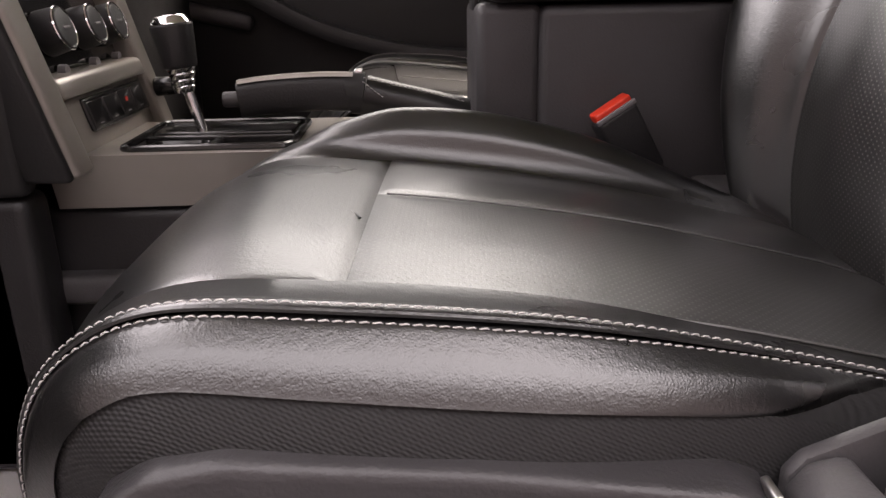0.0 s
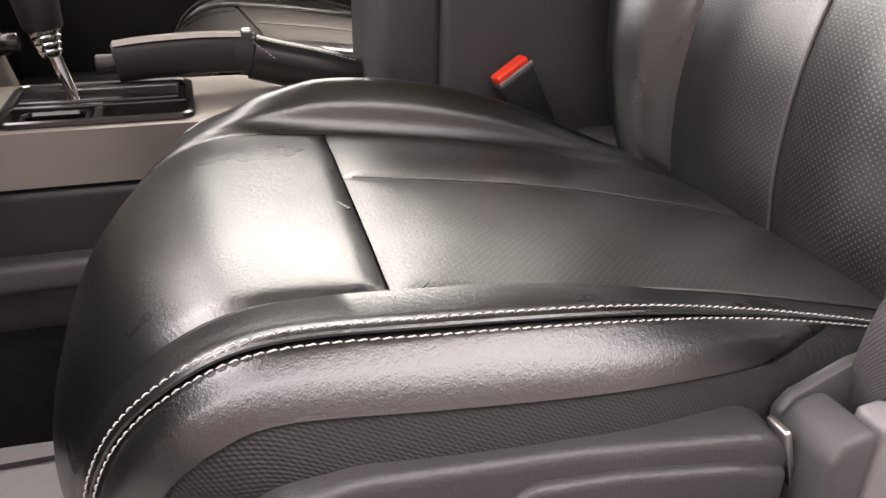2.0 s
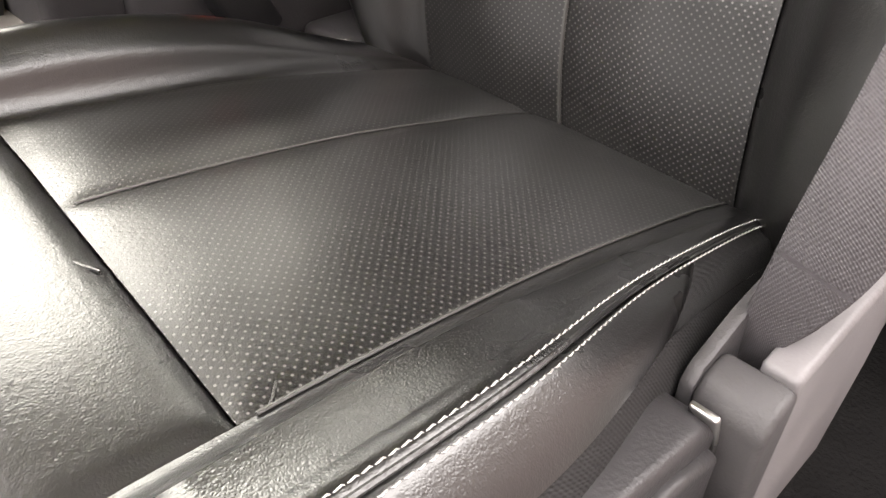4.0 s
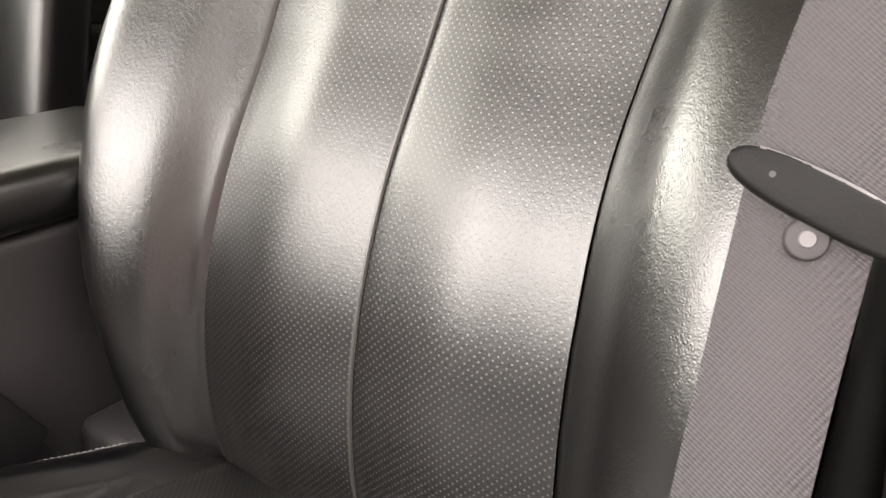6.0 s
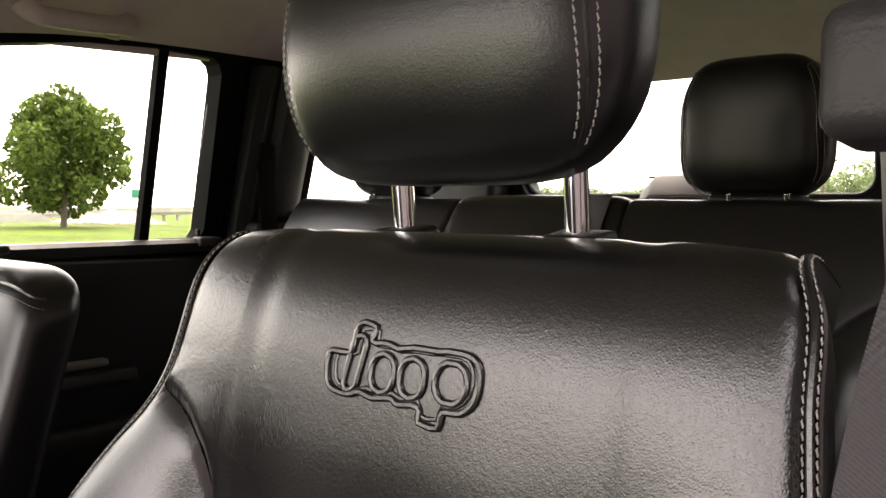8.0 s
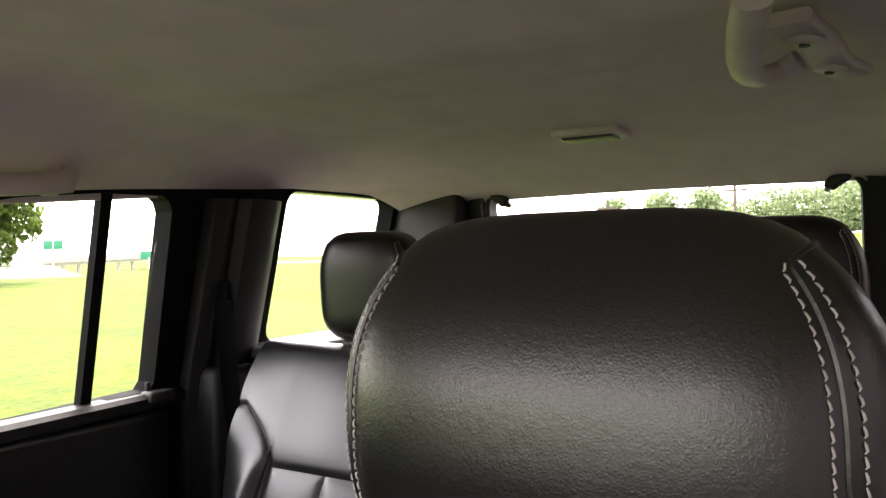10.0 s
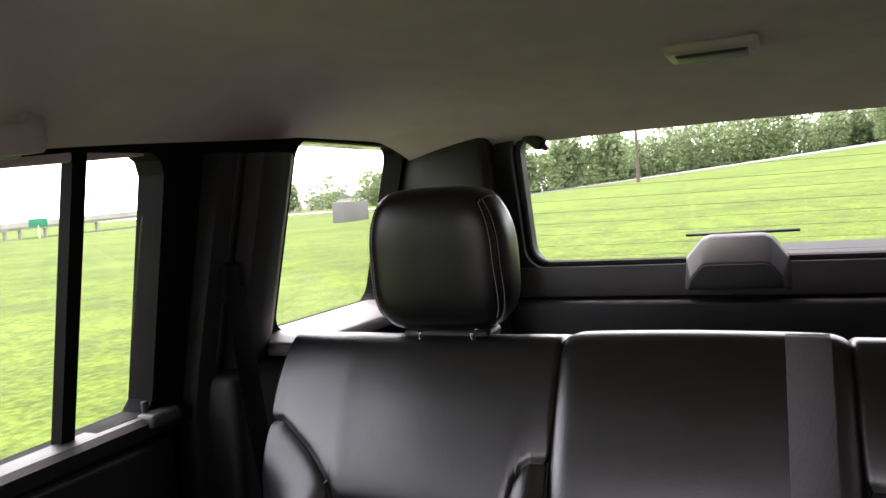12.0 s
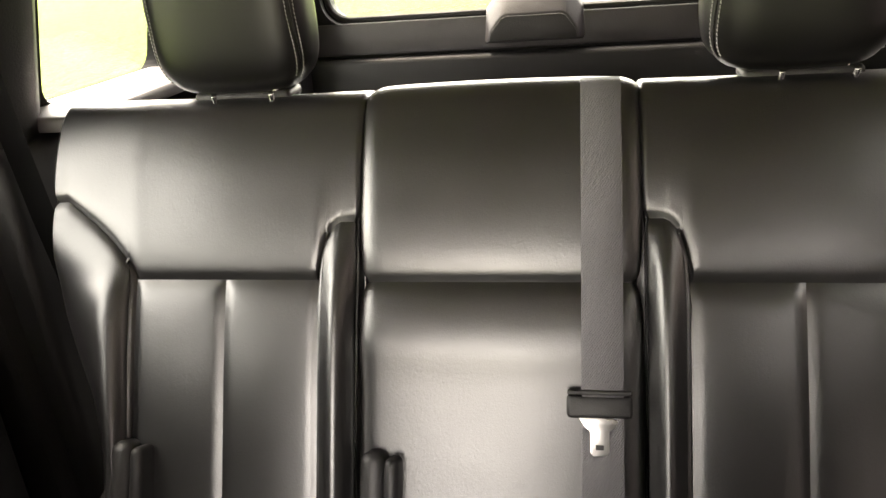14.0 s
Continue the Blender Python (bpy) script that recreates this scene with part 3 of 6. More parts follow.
solid("concrete_block", boxed(37.6, 40.4, 23.8, 24.6, ground_z(38, 24) - 0.1, ground_z(38, 24) + 1.15, 0.03), ROOF, "low grey concrete block standing in the grass", "concrete block")


def road_sign(x, y, h, panel_z):
    z = ground_z(x, y)
    root = thing("road_sign", (x, y, z), "green highway sign panel on a tall post", "road sign")
    part("post", cyl((x, y, z - 0.2), (x, y, z + h), 0.09, 0.07, 8), STEEL, root)
    part("panel", rbox((0.08, 1.9, 0.9), 0.02, pose(x, y, panel_z, 0, 0, 35)), SIGN_GREEN, root)


road_sign(45, 73, 7.8, 3.2)
road_sign(57, 74, 1.6, 2.1)


def far_house(x, y, w, h, seed):
    z = ground_z(x, y) - 0.1
    root = thing("house", (x, y, z), "small pale building far off beyond the meadow", "house", "far buildings")
    part("wall", boxed(x - w / 2, x + w / 2, y - w / 2, y + w / 2, z, z + h, 0), WALL_PAINT, root, smooth=False)
    part("roof", prism([(y - w * 0.56, z + h), (y + w * 0.56, z + h), (y, z + h * 1.5)], "x", x - w * 0.55, x + w * 0.55), ROOF, root, smooth=False)
    for i in (-1, 1):
        part("window", boxed(x - w / 2 - 0.06, x - w / 2 + 0.02, y + i * w * 0.25 - 0.5, y + i * w * 0.25 + 0.5, z + h * 0.35, z + h * 0.75, 0), GLOSS_BLACK, root, smooth=False)


for i, (x, y, w) in enumerate([(150, 112, 9), (158, 103, 7), (150, 92, 8), (172, 98, 11), (160, 122, 8)]):
    far_house(x, y, w, 3.4, i)


# ---- car shell ----
YC = 0.925
Y_OUT, Y_DRV = 1.745, 0.105


def mirrored_bm(bm):
    bmesh.ops.transform(bm, matrix=Matrix.Translation((0, 2 * YC, 0)) @ Matrix.Diagonal((1, -1, 1, 1)), verts=bm.verts)
    bmesh.ops.reverse_faces(bm, faces=bm.faces)
    return bm


def glass_y(z):
    return 1.742 - 0.247 * (z - 1.409)


def holed(outline, hole):
    """Quads between an outline and one hole inside it, both seen from the hole's middle; a plain face where there is no hole."""
    if not hole:
        return [list(outline)]
    cx, cz = sum(p[0] for p in hole) / len(hole), sum(p[1] for p in hole) / len(hole)

    def meet(loop, a):
        dx, dz = math.cos(a), math.sin(a)
        best = None
        for (x0, z0), (x1, z1) in zip(loop, loop[1:] + loop[:1]):
            ex, ez = x1 - x0, z1 - z0
            den = dx * ez - dz * ex
            if abs(den) < 1e-12:
                continue
            t = ((x0 - cx) * ez - (z0 - cz) * ex) / den
            u = ((x0 - cx) * dz - (z0 - cz) * dx) / den
            if t > 0 and -1e-6 <= u <= 1 + 1e-6:
                best = t if best is None else max(best, t)
        return cx + best * dx, cz + best * dz

    angles = sorted({round(math.atan2(z - cz, x - cx), 5) for x, z in list(hole) + list(outline)})
    rim = [(meet(list(hole), a), meet(list(outline), a)) for a in angles]
    return [[p[0], p[1], q[1], q[0]] for p, q in zip(rim, rim[1:] + rim[:1])]


def slab(name, outline, thick, mat, holes=(), side=1, bevel=0.004, inset=0.0):
    """An upright side panel: an outline of (x, z) with a window hole, leaning in above the sill as the glass does."""
    bm = bmesh.new()
    for quad in holed(outline, holes[0] if holes else None):
        bm.faces.new([bm.verts.new((x, 0, z)) for x, z in quad])
    bmesh.ops.remove_doubles(bm, verts=bm.verts, dist=1e-5)
    bmesh.ops.recalc_face_normals(bm, faces=bm.faces)
    got = bmesh.ops.extrude_face_region(bm, geom=bm.faces[:])
    for v in got["geom"]:
        if isinstance(v, bmesh.types.BMVert):
            v.co.y += thick
    for v in bm.verts:
        v.co.y += (glass_y(v.co.z) if v.co.z > 1.38 else 1.749) - thick / 2 - inset
    bmesh.ops.recalc_face_normals(bm, faces=bm.faces)
    if side < 0:
        mirrored_bm(bm)
    return bm


def round_rect(x0, x1, z0, z1, r, n=5, skew=0.0):
    out = []
    for cx, cz, a0 in ((x1 - r, z1 - r, 0), (x0 + r, z1 - r, 90), (x0 + r, z0 + r, 180), (x1 - r, z0 + r, 270)):
        for i in range(n + 1):
            a = radians(a0 + 90 * i / n)
            out.append((cx + r * math.cos(a) + skew * (cz + r * math.sin(a) - z0), cz + r * math.sin(a)))
    return out


car = thing("car_body", (0.7, YC, 0.3), "dark-trimmed four-door car body with the driver's door standing open", "car body", kind="structure")
# floor and sills
tagged(part("floor", boxed(-0.95, 2.1, 0.16, 1.69, 0.36, 0.455, 0.005), CARPET), "black carpeted car floor", "floor", kind="structure")
part("sill", boxed(-0.9, 0.62, 0.06, 0.19, 0.34, 0.46, 0.015), TRIM_PLASTIC, car, "black plastic door sill")
part("under_body", boxed(-1.0, 2.15, 0.10, 1.75, 0.26, 0.355, 0.02), PAINT, car)
# passenger side: front door, rear door, quarter panel as wall slabs with openings
REAR_HOLE = [(0.70, 1.395), (1.19, 1.412), (1.20, 1.43), (1.182, 1.77), (1.172, 1.79), (1.155, 1.80), (1.03, 1.798), (0.88, 1.782), (0.70, 1.745)]
FRONT_HOLE = round_rect(-0.45, 0.52, 1.40, 1.78, 0.05)
QUARTER_HOLE = round_rect(1.498, 1.922, 1.478, 1.832, 0.035)
# Out of view; added to stop sky light between headliner and roof skin.
tagged(part("windscreen_header", boxed(-0.56, -0.515, 0.12, 1.73, 1.83, 1.975, 0.01), LINER_PLASTIC), "unseen roof rail added above the windscreen to block the sky", "roof rail", kind="structure")
for side in (1, -1):
    s = "wall_passenger_side" if side > 0 else "wall_driver_side"
    root = thing(s, (0.7, YC + side * 0.82, 0.4), "black moulded car side wall with window openings", "car side", kind="structure")
    if side > 0:
        part("front_door", slab("d", [(-0.8, 0.42), (0.58, 0.42), (0.58, 1.86), (-0.25, 1.86), (-0.8, 1.42)], 0.05, TRIM_PLASTIC, [FRONT_HOLE]), FRAME, root, smooth=False)
    part("rear_door", slab("d", [(0.60 if side > 0 else 0.78, 0.42), (1.235, 0.42), (1.235, 1.88), (0.60 if side > 0 else 0.78, 1.88)], 0.05, TRIM_PLASTIC,
                           [REAR_HOLE if side > 0 else round_rect(0.82, 1.175, 1.412, 1.80, 0.03)], side), FRAME, root, smooth=False)
    part("quarter_panel", slab("d", [(1.238, 0.42), (2.12, 0.42), (2.12, 1.5), (2.0, 1.88), (1.238, 1.88)], 0.05, TRIM_PLASTIC, [QUARTER_HOLE], side), FRAME, root, smooth=False)


def glazing(name, x0, x1, z0, z1, side, label):
    bm = bmesh.new()
    vs = [bm.verts.new((x, glass_y(z) + 0.012, z)) for x, z in ((x0, z0), (x1, z0), (x1, z1), (x0, z1))]
    bm.faces.new(vs)
    got = bmesh.ops.extrude_face_region(bm, geom=bm.faces[:])
    for v in got["geom"]:
        if isinstance(v, bmesh.types.BMVert):
            v.co.y += 0.004
    bmesh.ops.recalc_face_normals(bm, faces=bm.faces)
    if side < 0:
        mirrored_bm(bm)
    ob = solid(name, bm, GLASS, label, "window", kind="structure", smooth=False)
    ob.visible_shadow = False
    return ob


glazing("window_1", 0.69, 1.185, 1.40, 1.815, 1, "clear rear door window glass")
glazing("window_2", 1.488, 1.932, 1.465, 1.845, 1, "clear rear quarter window glass")
glazing("window_3", 0.81, 1.185, 1.40, 1.815, -1, "clear rear door window glass on the driver's side")
glazing("window_4", 1.488, 1.932, 1.465, 1.845, -1, "clear rear quarter window glass on the driver's side")
glazing("window_5", -0.46, 0.53, 1.39, 1.79, 1, "clear front passenger door window glass")


def bar_at(x, z0, z1, w, d, side=1, dx=0.0, inset=0.0):
    pts = [Vector((x + dx * (z - z0) / (z1 - z0), glass_y(z) - inset, z)) for z in np.linspace(z0, z1, 6)]
    bm = sweep(pts, [(-d / 2, -w / 2), (d / 2, -w / 2), (d / 2, w / 2), (-d / 2, w / 2)], up=(1, 0, 0))
    return mirrored_bm(bm) if side < 0 else bm


solid("window_divider", bar_at(1.061, 1.40, 1.81, 0.022, 0.02, dx=-0.016, inset=0.003), FRAME, "slim black upright divider bar of the rear door window", "window bar", kind="structure")
# sill ledges
SILL = [(-0.035, -0.02), (0.03, -0.02), (0.03, 0.0), (0.02, 0.008), (-0.02, 0.008), (-0.035, 0.0)]


def ledge(x0, x1, z0, z1, y0, y1):
    return sweep([Vector((x0, y0, z0)), Vector(((x0 + x1) / 2, (y0 + y1) / 2, (z0 + z1) / 2)), Vector((x1, y1, z1))], SILL)


solid("trim_door_sill", ledge(0.62, 1.27, 1.392, 1.404, 1.722, 1.722), TRIM_PLASTIC, "dark grey plastic ledge under the rear door window", "sill trim", kind="structure")
solid("trim_quarter_sill", boxed(1.40, 2.02, 1.56, 1.735, 1.455, 1.480, 0.008), PALE_PLASTIC, "pale grey plastic shelf under the quarter window", "sill trim", kind="structure")
solid("trim_quarter_sill", boxed(1.40, 2.02, 2 * YC - 1.735, 2 * YC - 1.56, 1.455, 1.480, 0.008), PALE_PLASTIC, "pale grey plastic shelf under the driver's side quarter window", "sill trim", kind="structure")


def door_lock():
    root = thing("lock_pin", (1.19, 1.715, 1.40), "small black door lock pin in its plastic cup", "lock pin")
    part("cup", rbox((0.06, 0.035, 0.022), 0.006, pose(1.20, 1.70, 1.404)), GREY_PLASTIC, root)
    part("pin", cyl((1.185, 1.712, 1.40), (1.185, 1.712, 1.432), 0.0045, 0.006, 10, 0.0015), PLASTIC, root)


door_lock()


def rear_door_trim():
    root = thing("rear_door_panel", (0.95, 1.70, 1.0), "black moulded rear door trim panel with a pull handle", "door panel")
    part("pad", boxed(0.64, 1.22, 1.69, 1.722, 0.55, 1.375, 0.014), TRIM_PLASTIC, root)
    part("pull_cup", boxed(0.84, 1.02, 1.676, 1.70, 1.118, 1.15, 0.01), GREY_PLASTIC, root, "grey pull cup")
    part("release_lever", boxed(0.86, 0.95, 1.668, 1.692, 1.160, 1.176, 0.006), SILVER, root, "satin silver release lever")
    part("armrest", boxed(0.66, 1.10, 1.64, 1.70, 0.98, 1.05, 0.02), TRIM_PLASTIC, root)


rear_door_trim()


def front_door_trim():
    root = thing("front_door_panel", (0.0, 1.69, 0.9), "dark grey front passenger door trim with a curved armrest", "door panel")
    part("pad", boxed(-0.72, 0.56, 1.688, 1.722, 0.5, 1.372, 0.014), TRIM_PLASTIC, root)
    low = curve([(-0.62, 1.680, 1.09), (-0.42, 1.677, 1.03), (-0.22, 1.674, 0.925), (-0.02, 1.672, 0.868), (0.2, 1.672, 0.852), (0.46, 1.672, 0.85)], 40)
    part("armrest", sweep(low, [(-0.006, -0.016), (0.05, -0.016), (0.055, 0.0), (0.05, 0.014), (0.0, 0.016)], up=(0, 0, 1)), PLASTIC, root, "black curved armrest line")
    part("lower_bin", boxed(-0.6, 0.45, 1.655, 1.695, 0.52, 0.72, 0.02), PLASTIC, root)
    part("pull_handle", rbox((0.17, 0.03, 0.035), 0.014, pose(-0.43, 1.665, 0.95, 0, 12, 0)), GREY_PLASTIC, root, "grey pull handle")


front_door_trim()


def c_pillar(side):
    """Moulded pillar cover between rear door and quarter window: a broad ribbed front edge and a flat face."""
    root = thing("c_pillar_trim", (1.38, YC + side * 0.72, 1.4), "black moulded pillar cover beside the rear seat" if side > 0 else "black moulded pillar cover on the driver's side", "pillar trim", "pillar covers")
    sec = [(1.255, 0.0), (1.262, 0.045), (1.285, 0.058), (1.315, 0.050), (1.328, 0.074), (1.36, 0.082), (1.40, 0.074), (1.44, 0.050), (1.468, 0.015), (1.473, -0.02), (1.255, -0.02)]
    bm = bmesh.new()
    rows = []
    for z in np.linspace(0.55, 1.80, 16):
        wide = 1 + 0.55 * max(0.0, (1.42 - z) / 0.9)
        lean = 0.035 * max(0.0, z - 1.45)
        rows.append([bm.verts.new((1.255 + (x - 1.255) * (1.0 if z > 1.42 else 1.05) - 0.02 * (wide - 1) + lean * 0.1, glass_y(max(z, 1.40)) - 0.012 - d * wide, z)) for x, d in sec])
    for a, b in zip(rows, rows[1:]):
        for i in range(len(sec)):
            bm.faces.new((a[i], a[(i + 1) % len(sec)], b[(i + 1) % len(sec)], b[i]))
    bm.faces.new(rows[0])
    bm.faces.new(rows[-1])
    bmesh.ops.recalc_face_normals(bm, faces=bm.faces)
    if side < 0:
        mirrored_bm(bm)
    part("cover", bm, TRIM_PLASTIC, root)
    b2 = rbox((0.036, 0.014, 0.062), 0.006, pose(1.292, 1.618, 1.600, 8, 0, 0))
    part("belt_guide", mirrored_bm(b2) if side < 0 else b2, FRAME, root)
    path = [Vector(p) for p in ((1.292, 1.612, 1.59), (1.295, 1.606, 1.50), (1.305, 1.598, 1.36), (1.315, 1.575, 1.15))]
    bm = strap(path, 0.047, 0.0016, (0, -1, 0.1))
    part("belt", mirrored_bm(bm) if side < 0 else bm, FRAME, root, "dark rear seat belt webbing")


c_pillar(1)
c_pillar(-1)
solid("weatherstrip", sweep([Vector((1.222, glass_y(z) - 0.008, z)) for z in np.linspace(1.40, 1.80, 6)], circle(0.013, 8), up=(1, 0, 0)), RUBBER, "black rubber seal along the rear door frame", "door seal", kind="structure")
solid("trim_pillar_edge", sweep([Vector((1.246, glass_y(z) - 0.006, z)) for z in np.linspace(1.40, 1.70, 6)], circle(0.012, 8), up=(1, 0, 0)), PALE_PLASTIC, "pale strip between door seal and pillar cover", "trim", kind="structure")


# cloth-covered header above the passenger side windows
solid("trim_header", sweep([Vector((x, glass_y(1.79) - 0.004, z)) for x, z in ((0.60, 1.765), (0.762, 1.778), (0.9, 1.790), (1.037, 1.802), (1.18, 1.815))], round_rect(-0.008, 0.008, -0.016, 0.016, 0.006, 3), up=(0, 0, 1)), LINER, "beige cloth strip over the side windows", "trim", kind="structure")


# roof
def roof_edge(x):
    """Height of the lower edge of the headliner, where it meets the door frames and pillar covers."""
    return interp([(-0.5, 1.70), (0.5, 1.735), (0.70, 1.760), (0.80, 1.779), (0.90, 1.792), (1.0, 1.801), (1.12, 1.810), (1.4, 1.827), (1.5, 1.835), (1.8, 1.838), (2.0, 1.832)], x)


def roof_z(x, y):
    v = abs(y - YC) / 0.685
    crown = 1.925 - 0.035 * ((x - 0.6) / 1.2) ** 2
    return crown - 0.012 * v**2 - (crown - 0.012 - roof_edge(x)) * max(0.0, v - 0.64) ** 1.7 / 0.36**1.7


def headliner():
    bm = bmesh.new()
    xs = np.linspace(-0.52, 2.0, 52)
    ys = np.linspace(YC - 0.685, YC + 0.685, 56)
    rows = []
    for x in xs:
        row = []
        for y in ys:
            z = roof_z(x, y)
            flat = 1 - min(1.0, abs(y - YC) / 0.66) ** 4
            z += flat * (0.012 * math.exp(-(((x - 1.20) / 0.03) ** 2)) - 0.015 * math.exp(-(((x - 0.95) / 0.06) ** 2)) - 0.008 * math.exp(-(((x - 0.55) / 0.05) ** 2)))
            if x < -0.08:
                z -= 0.05 * ((-0.08 - x) / 0.44) ** 1.4
            if x > 1.78:
                z -= 0.055 * ((x - 1.78) / 0.22) ** 1.5
            row.append(bm.verts.new((x, y, z)))
        rows.append(row)
    for i in range(len(xs) - 1):
        for j in range(len(ys) - 1):
            bm.faces.new((rows[i][j], rows[i][j + 1], rows[i + 1][j + 1], rows[i + 1][j]))
    got = bmesh.ops.extrude_face_region(bm, geom=bm.faces[:])
    for v in got["geom"]:
        if isinstance(v, bmesh.types.BMVert):
            v.co.z += 0.02
    bmesh.ops.recalc_face_normals(bm, faces=bm.faces)
    return bm


tagged(part("ceiling", headliner(), LINER), "beige-grey cloth headliner of the car roof", "headliner", kind="structure")
tagged(part("roof_skin", boxed(-0.56, 2.08, 0.12, 1.73, 1.955, 1.98, 0.01), PAINT), "painted steel car roof", "roof", kind="structure")
for side in (1, -1):
    bm = boxed(-0.5, 2.05, 1.63, 1.70, 1.83, 1.96, 0.01)
    tagged(part("trim_roof_rail", mirrored_bm(bm) if side < 0 else bm, PAINT), "roof rail over the doors", "roof rail", kind="structure")


def grab_handle(side):
    root = thing("grab_handle", (0.83, YC + side * 0.6, 1.80), "beige plastic grab handle on the roof edge", "grab handle", "grab handles")
    x0, x1 = 0.735, 0.925
    pts = curve([(x0, 1.575, 1.815), (x0 + 0.012, 1.548, 1.795), (x0 + 0.04, 1.535, 1.79), (x1 - 0.04, 1.535, 1.80), (x1 - 0.012, 1.545, 1.806), (x1, 1.575, 1.822)], 30)
    bm = sweep(pts, [(0.012 * math.cos(a), 0.019 * math.sin(a)) for a in np.linspace(0, 2 * math.pi, 13)[:-1]], up=(0, 0.5, 1))
    part("grip", mirrored_bm(bm) if side < 0 else bm, LINER_PLASTIC, root)
    for x in (x0, x1):
        bm = rbox((0.045, 0.04, 0.03), 0.01, pose(x, 1.578, 1.818, -20, 0, 0))
        part("mount", mirrored_bm(bm) if side < 0 else bm, LINER_PLASTIC, root)
    bm = rbox((0.03, 0.012, 0.022), 0.005, pose(0.893, 1.563, 1.792, 0, 0, 0))
    part("coat_hook", mirrored_bm(bm) if side < 0 else bm, LINER_PLASTIC, root)


grab_handle(1)


def spread_handle():
    """The grab handle on the driver's side of the roof, seen from its end: a curved grip on a screwed foot plate."""
    root = thing("grab_handle", (1.06, 0.50, 1.885), "beige plastic grab handle with screwed foot plate on the roof", "grab handle", "grab handles")
    grip = curve([(0.84, 0.508, 1.882), (0.92, 0.528, 1.872), (1.02, 0.545, 1.868), (1.095, 0.547, 1.872), (1.128, 0.528, 1.880), (1.125, 0.505, 1.890)], 34)
    part("grip", sweep(grip, [(0.017 * math.cos(a), 0.012 * math.sin(a)) for a in np.linspace(0, 2 * math.pi, 15)[:-1]]), LINER_PLASTIC, root)
    foot = curve([(0.955, 0.497, 1.893), (1.008, 0.487, 1.890), (1.08, 0.478, 1.890), (1.149, 0.474, 1.889), (1.20, 0.455, 1.884)], 20)
    part("foot_plate", sweep(foot, round_rect(-0.022, 0.022, -0.007, 0.007, 0.006, 3)), LINER_PLASTIC, root)
    for p in ((1.008, 0.487, 1.884), (1.149, 0.476, 1.883)):
        q = Vector(p)
        part("boss", cyl(q, q + Vector((0, 0.001, -0.006)), 0.019, 0.016, 20, 0.002), LINER_PLASTIC, root)
        part("screw", cyl(q + Vector((0, 0.001, -0.0055)), q + Vector((0, 0.001, -0.008)), 0.0055, 0.005, 12), PLASTIC, root, "small dark screw")


spread_handle()


def dome_lamp():
    z = roof_z(1.55, 0.91)
    root = thing("dome_lamp", (1.55, 0.912, z), "slim beige dome lamp set in the headliner", "dome lamp")
    part("bezel", rbox((0.085, 0.13, 0.018), 0.008, pose(1.545, 0.905, z - 0.004, 0, 2, 0)), LINER_PLASTIC, root)
    part("lens", rbox((0.055, 0.10, 0.014), 0.005, pose(1.545, 0.905, z - 0.010, 0, 2, 0)), GREY_PLASTIC, root, "smoky lens")


dome_lamp()


# ---- tailgate ----
def gate_x(z):
    return 2.06 - 0.24 * (z - 1.54)


def gate_slab(outline, holes, thick, off):
    bm = bmesh.new()
    for quad in holed(outline, holes[0] if holes else None):
        bm.faces.new([bm.verts.new((0, y, z)) for y, z in quad])
    bmesh.ops.remove_doubles(bm, verts=bm.verts, dist=1e-5)
    got = bmesh.ops.extrude_face_region(bm, geom=bm.faces[:])
    for v in got["geom"]:
        if isinstance(v, bmesh.types.BMVert):
            v.co.x += thick
    for v in bm.verts:
        v.co.x += gate_x(v.co.z) + off
    bmesh.ops.recalc_face_normals(bm, faces=bm.faces)
    return bm


HOLE = round_rect(0.475, 1.368, 1.535, 1.842, 0.045, 6)
tagged(part("wall_tailgate", gate_slab([(0.12, 0.40), (1.73, 0.40), (1.73, 1.6), (1.66, 1.90), (0.19, 1.90), (0.12, 1.6)], [HOLE], 0.05, 0.012), TRIM_PLASTIC, smooth=False), "black tailgate wall with the rear window opening", "tailgate", kind="structure")
gate = thing("tailgate_trim", (2.06, YC, 1.3), "grey plastic tailgate trim round the rear window", "tailgate trim")
part("upper_band", gate_slab([(0.45, 1.462), (1.40, 1.462), (1.425, 1.52), (1.425, 1.80), (1.40, 1.85), (0.45, 1.85), (0.425, 1.80), (0.425, 1.52)], [round_rect(0.465, 1.378, 1.526, 1.846 - 0.001, 0.05, 6)], 0.02, -0.012), TRIM_PLASTIC, gate, smooth=False)
part("lower_ledge", prism([(2.045, 1.462), (2.078, 1.462), (2.062, 1.530), (2.046, 1.530)], "y", 0.43, 1.42, 0.003), GREY_PLASTIC, gate, "pale grey ledge under the rear window")
part("lower_panel", boxed(2.02, 2.075, 0.34, 1.51, 0.62, 1.455, 0.012), TRIM_PLASTIC, gate)
part("window_seal", join(*[sweep([Vector((gate_x(z) - 0.002, y, z)) for y, z in (lambda L: L + L[:1])(round_rect(0.478, 1.365, 1.538, 1.839, 0.045, 6))], circle(0.007, 6), up=(1, 0, 0), caps=False)]), RUBBER, gate, "black rubber window seal")
bm = gate_slab(round_rect(0.465, 1.378, 1.525, 1.852, 0.045, 6), [], 0.004, 0.03)
ob = solid("window_6", bm, GLASS, "clear rear window glass with heating wires", "window", kind="structure", smooth=False)
ob.visible_shadow = False
wires = thing("defroster", (2.08, YC, 1.6), "thin dark heating wires across the rear window", "defroster")
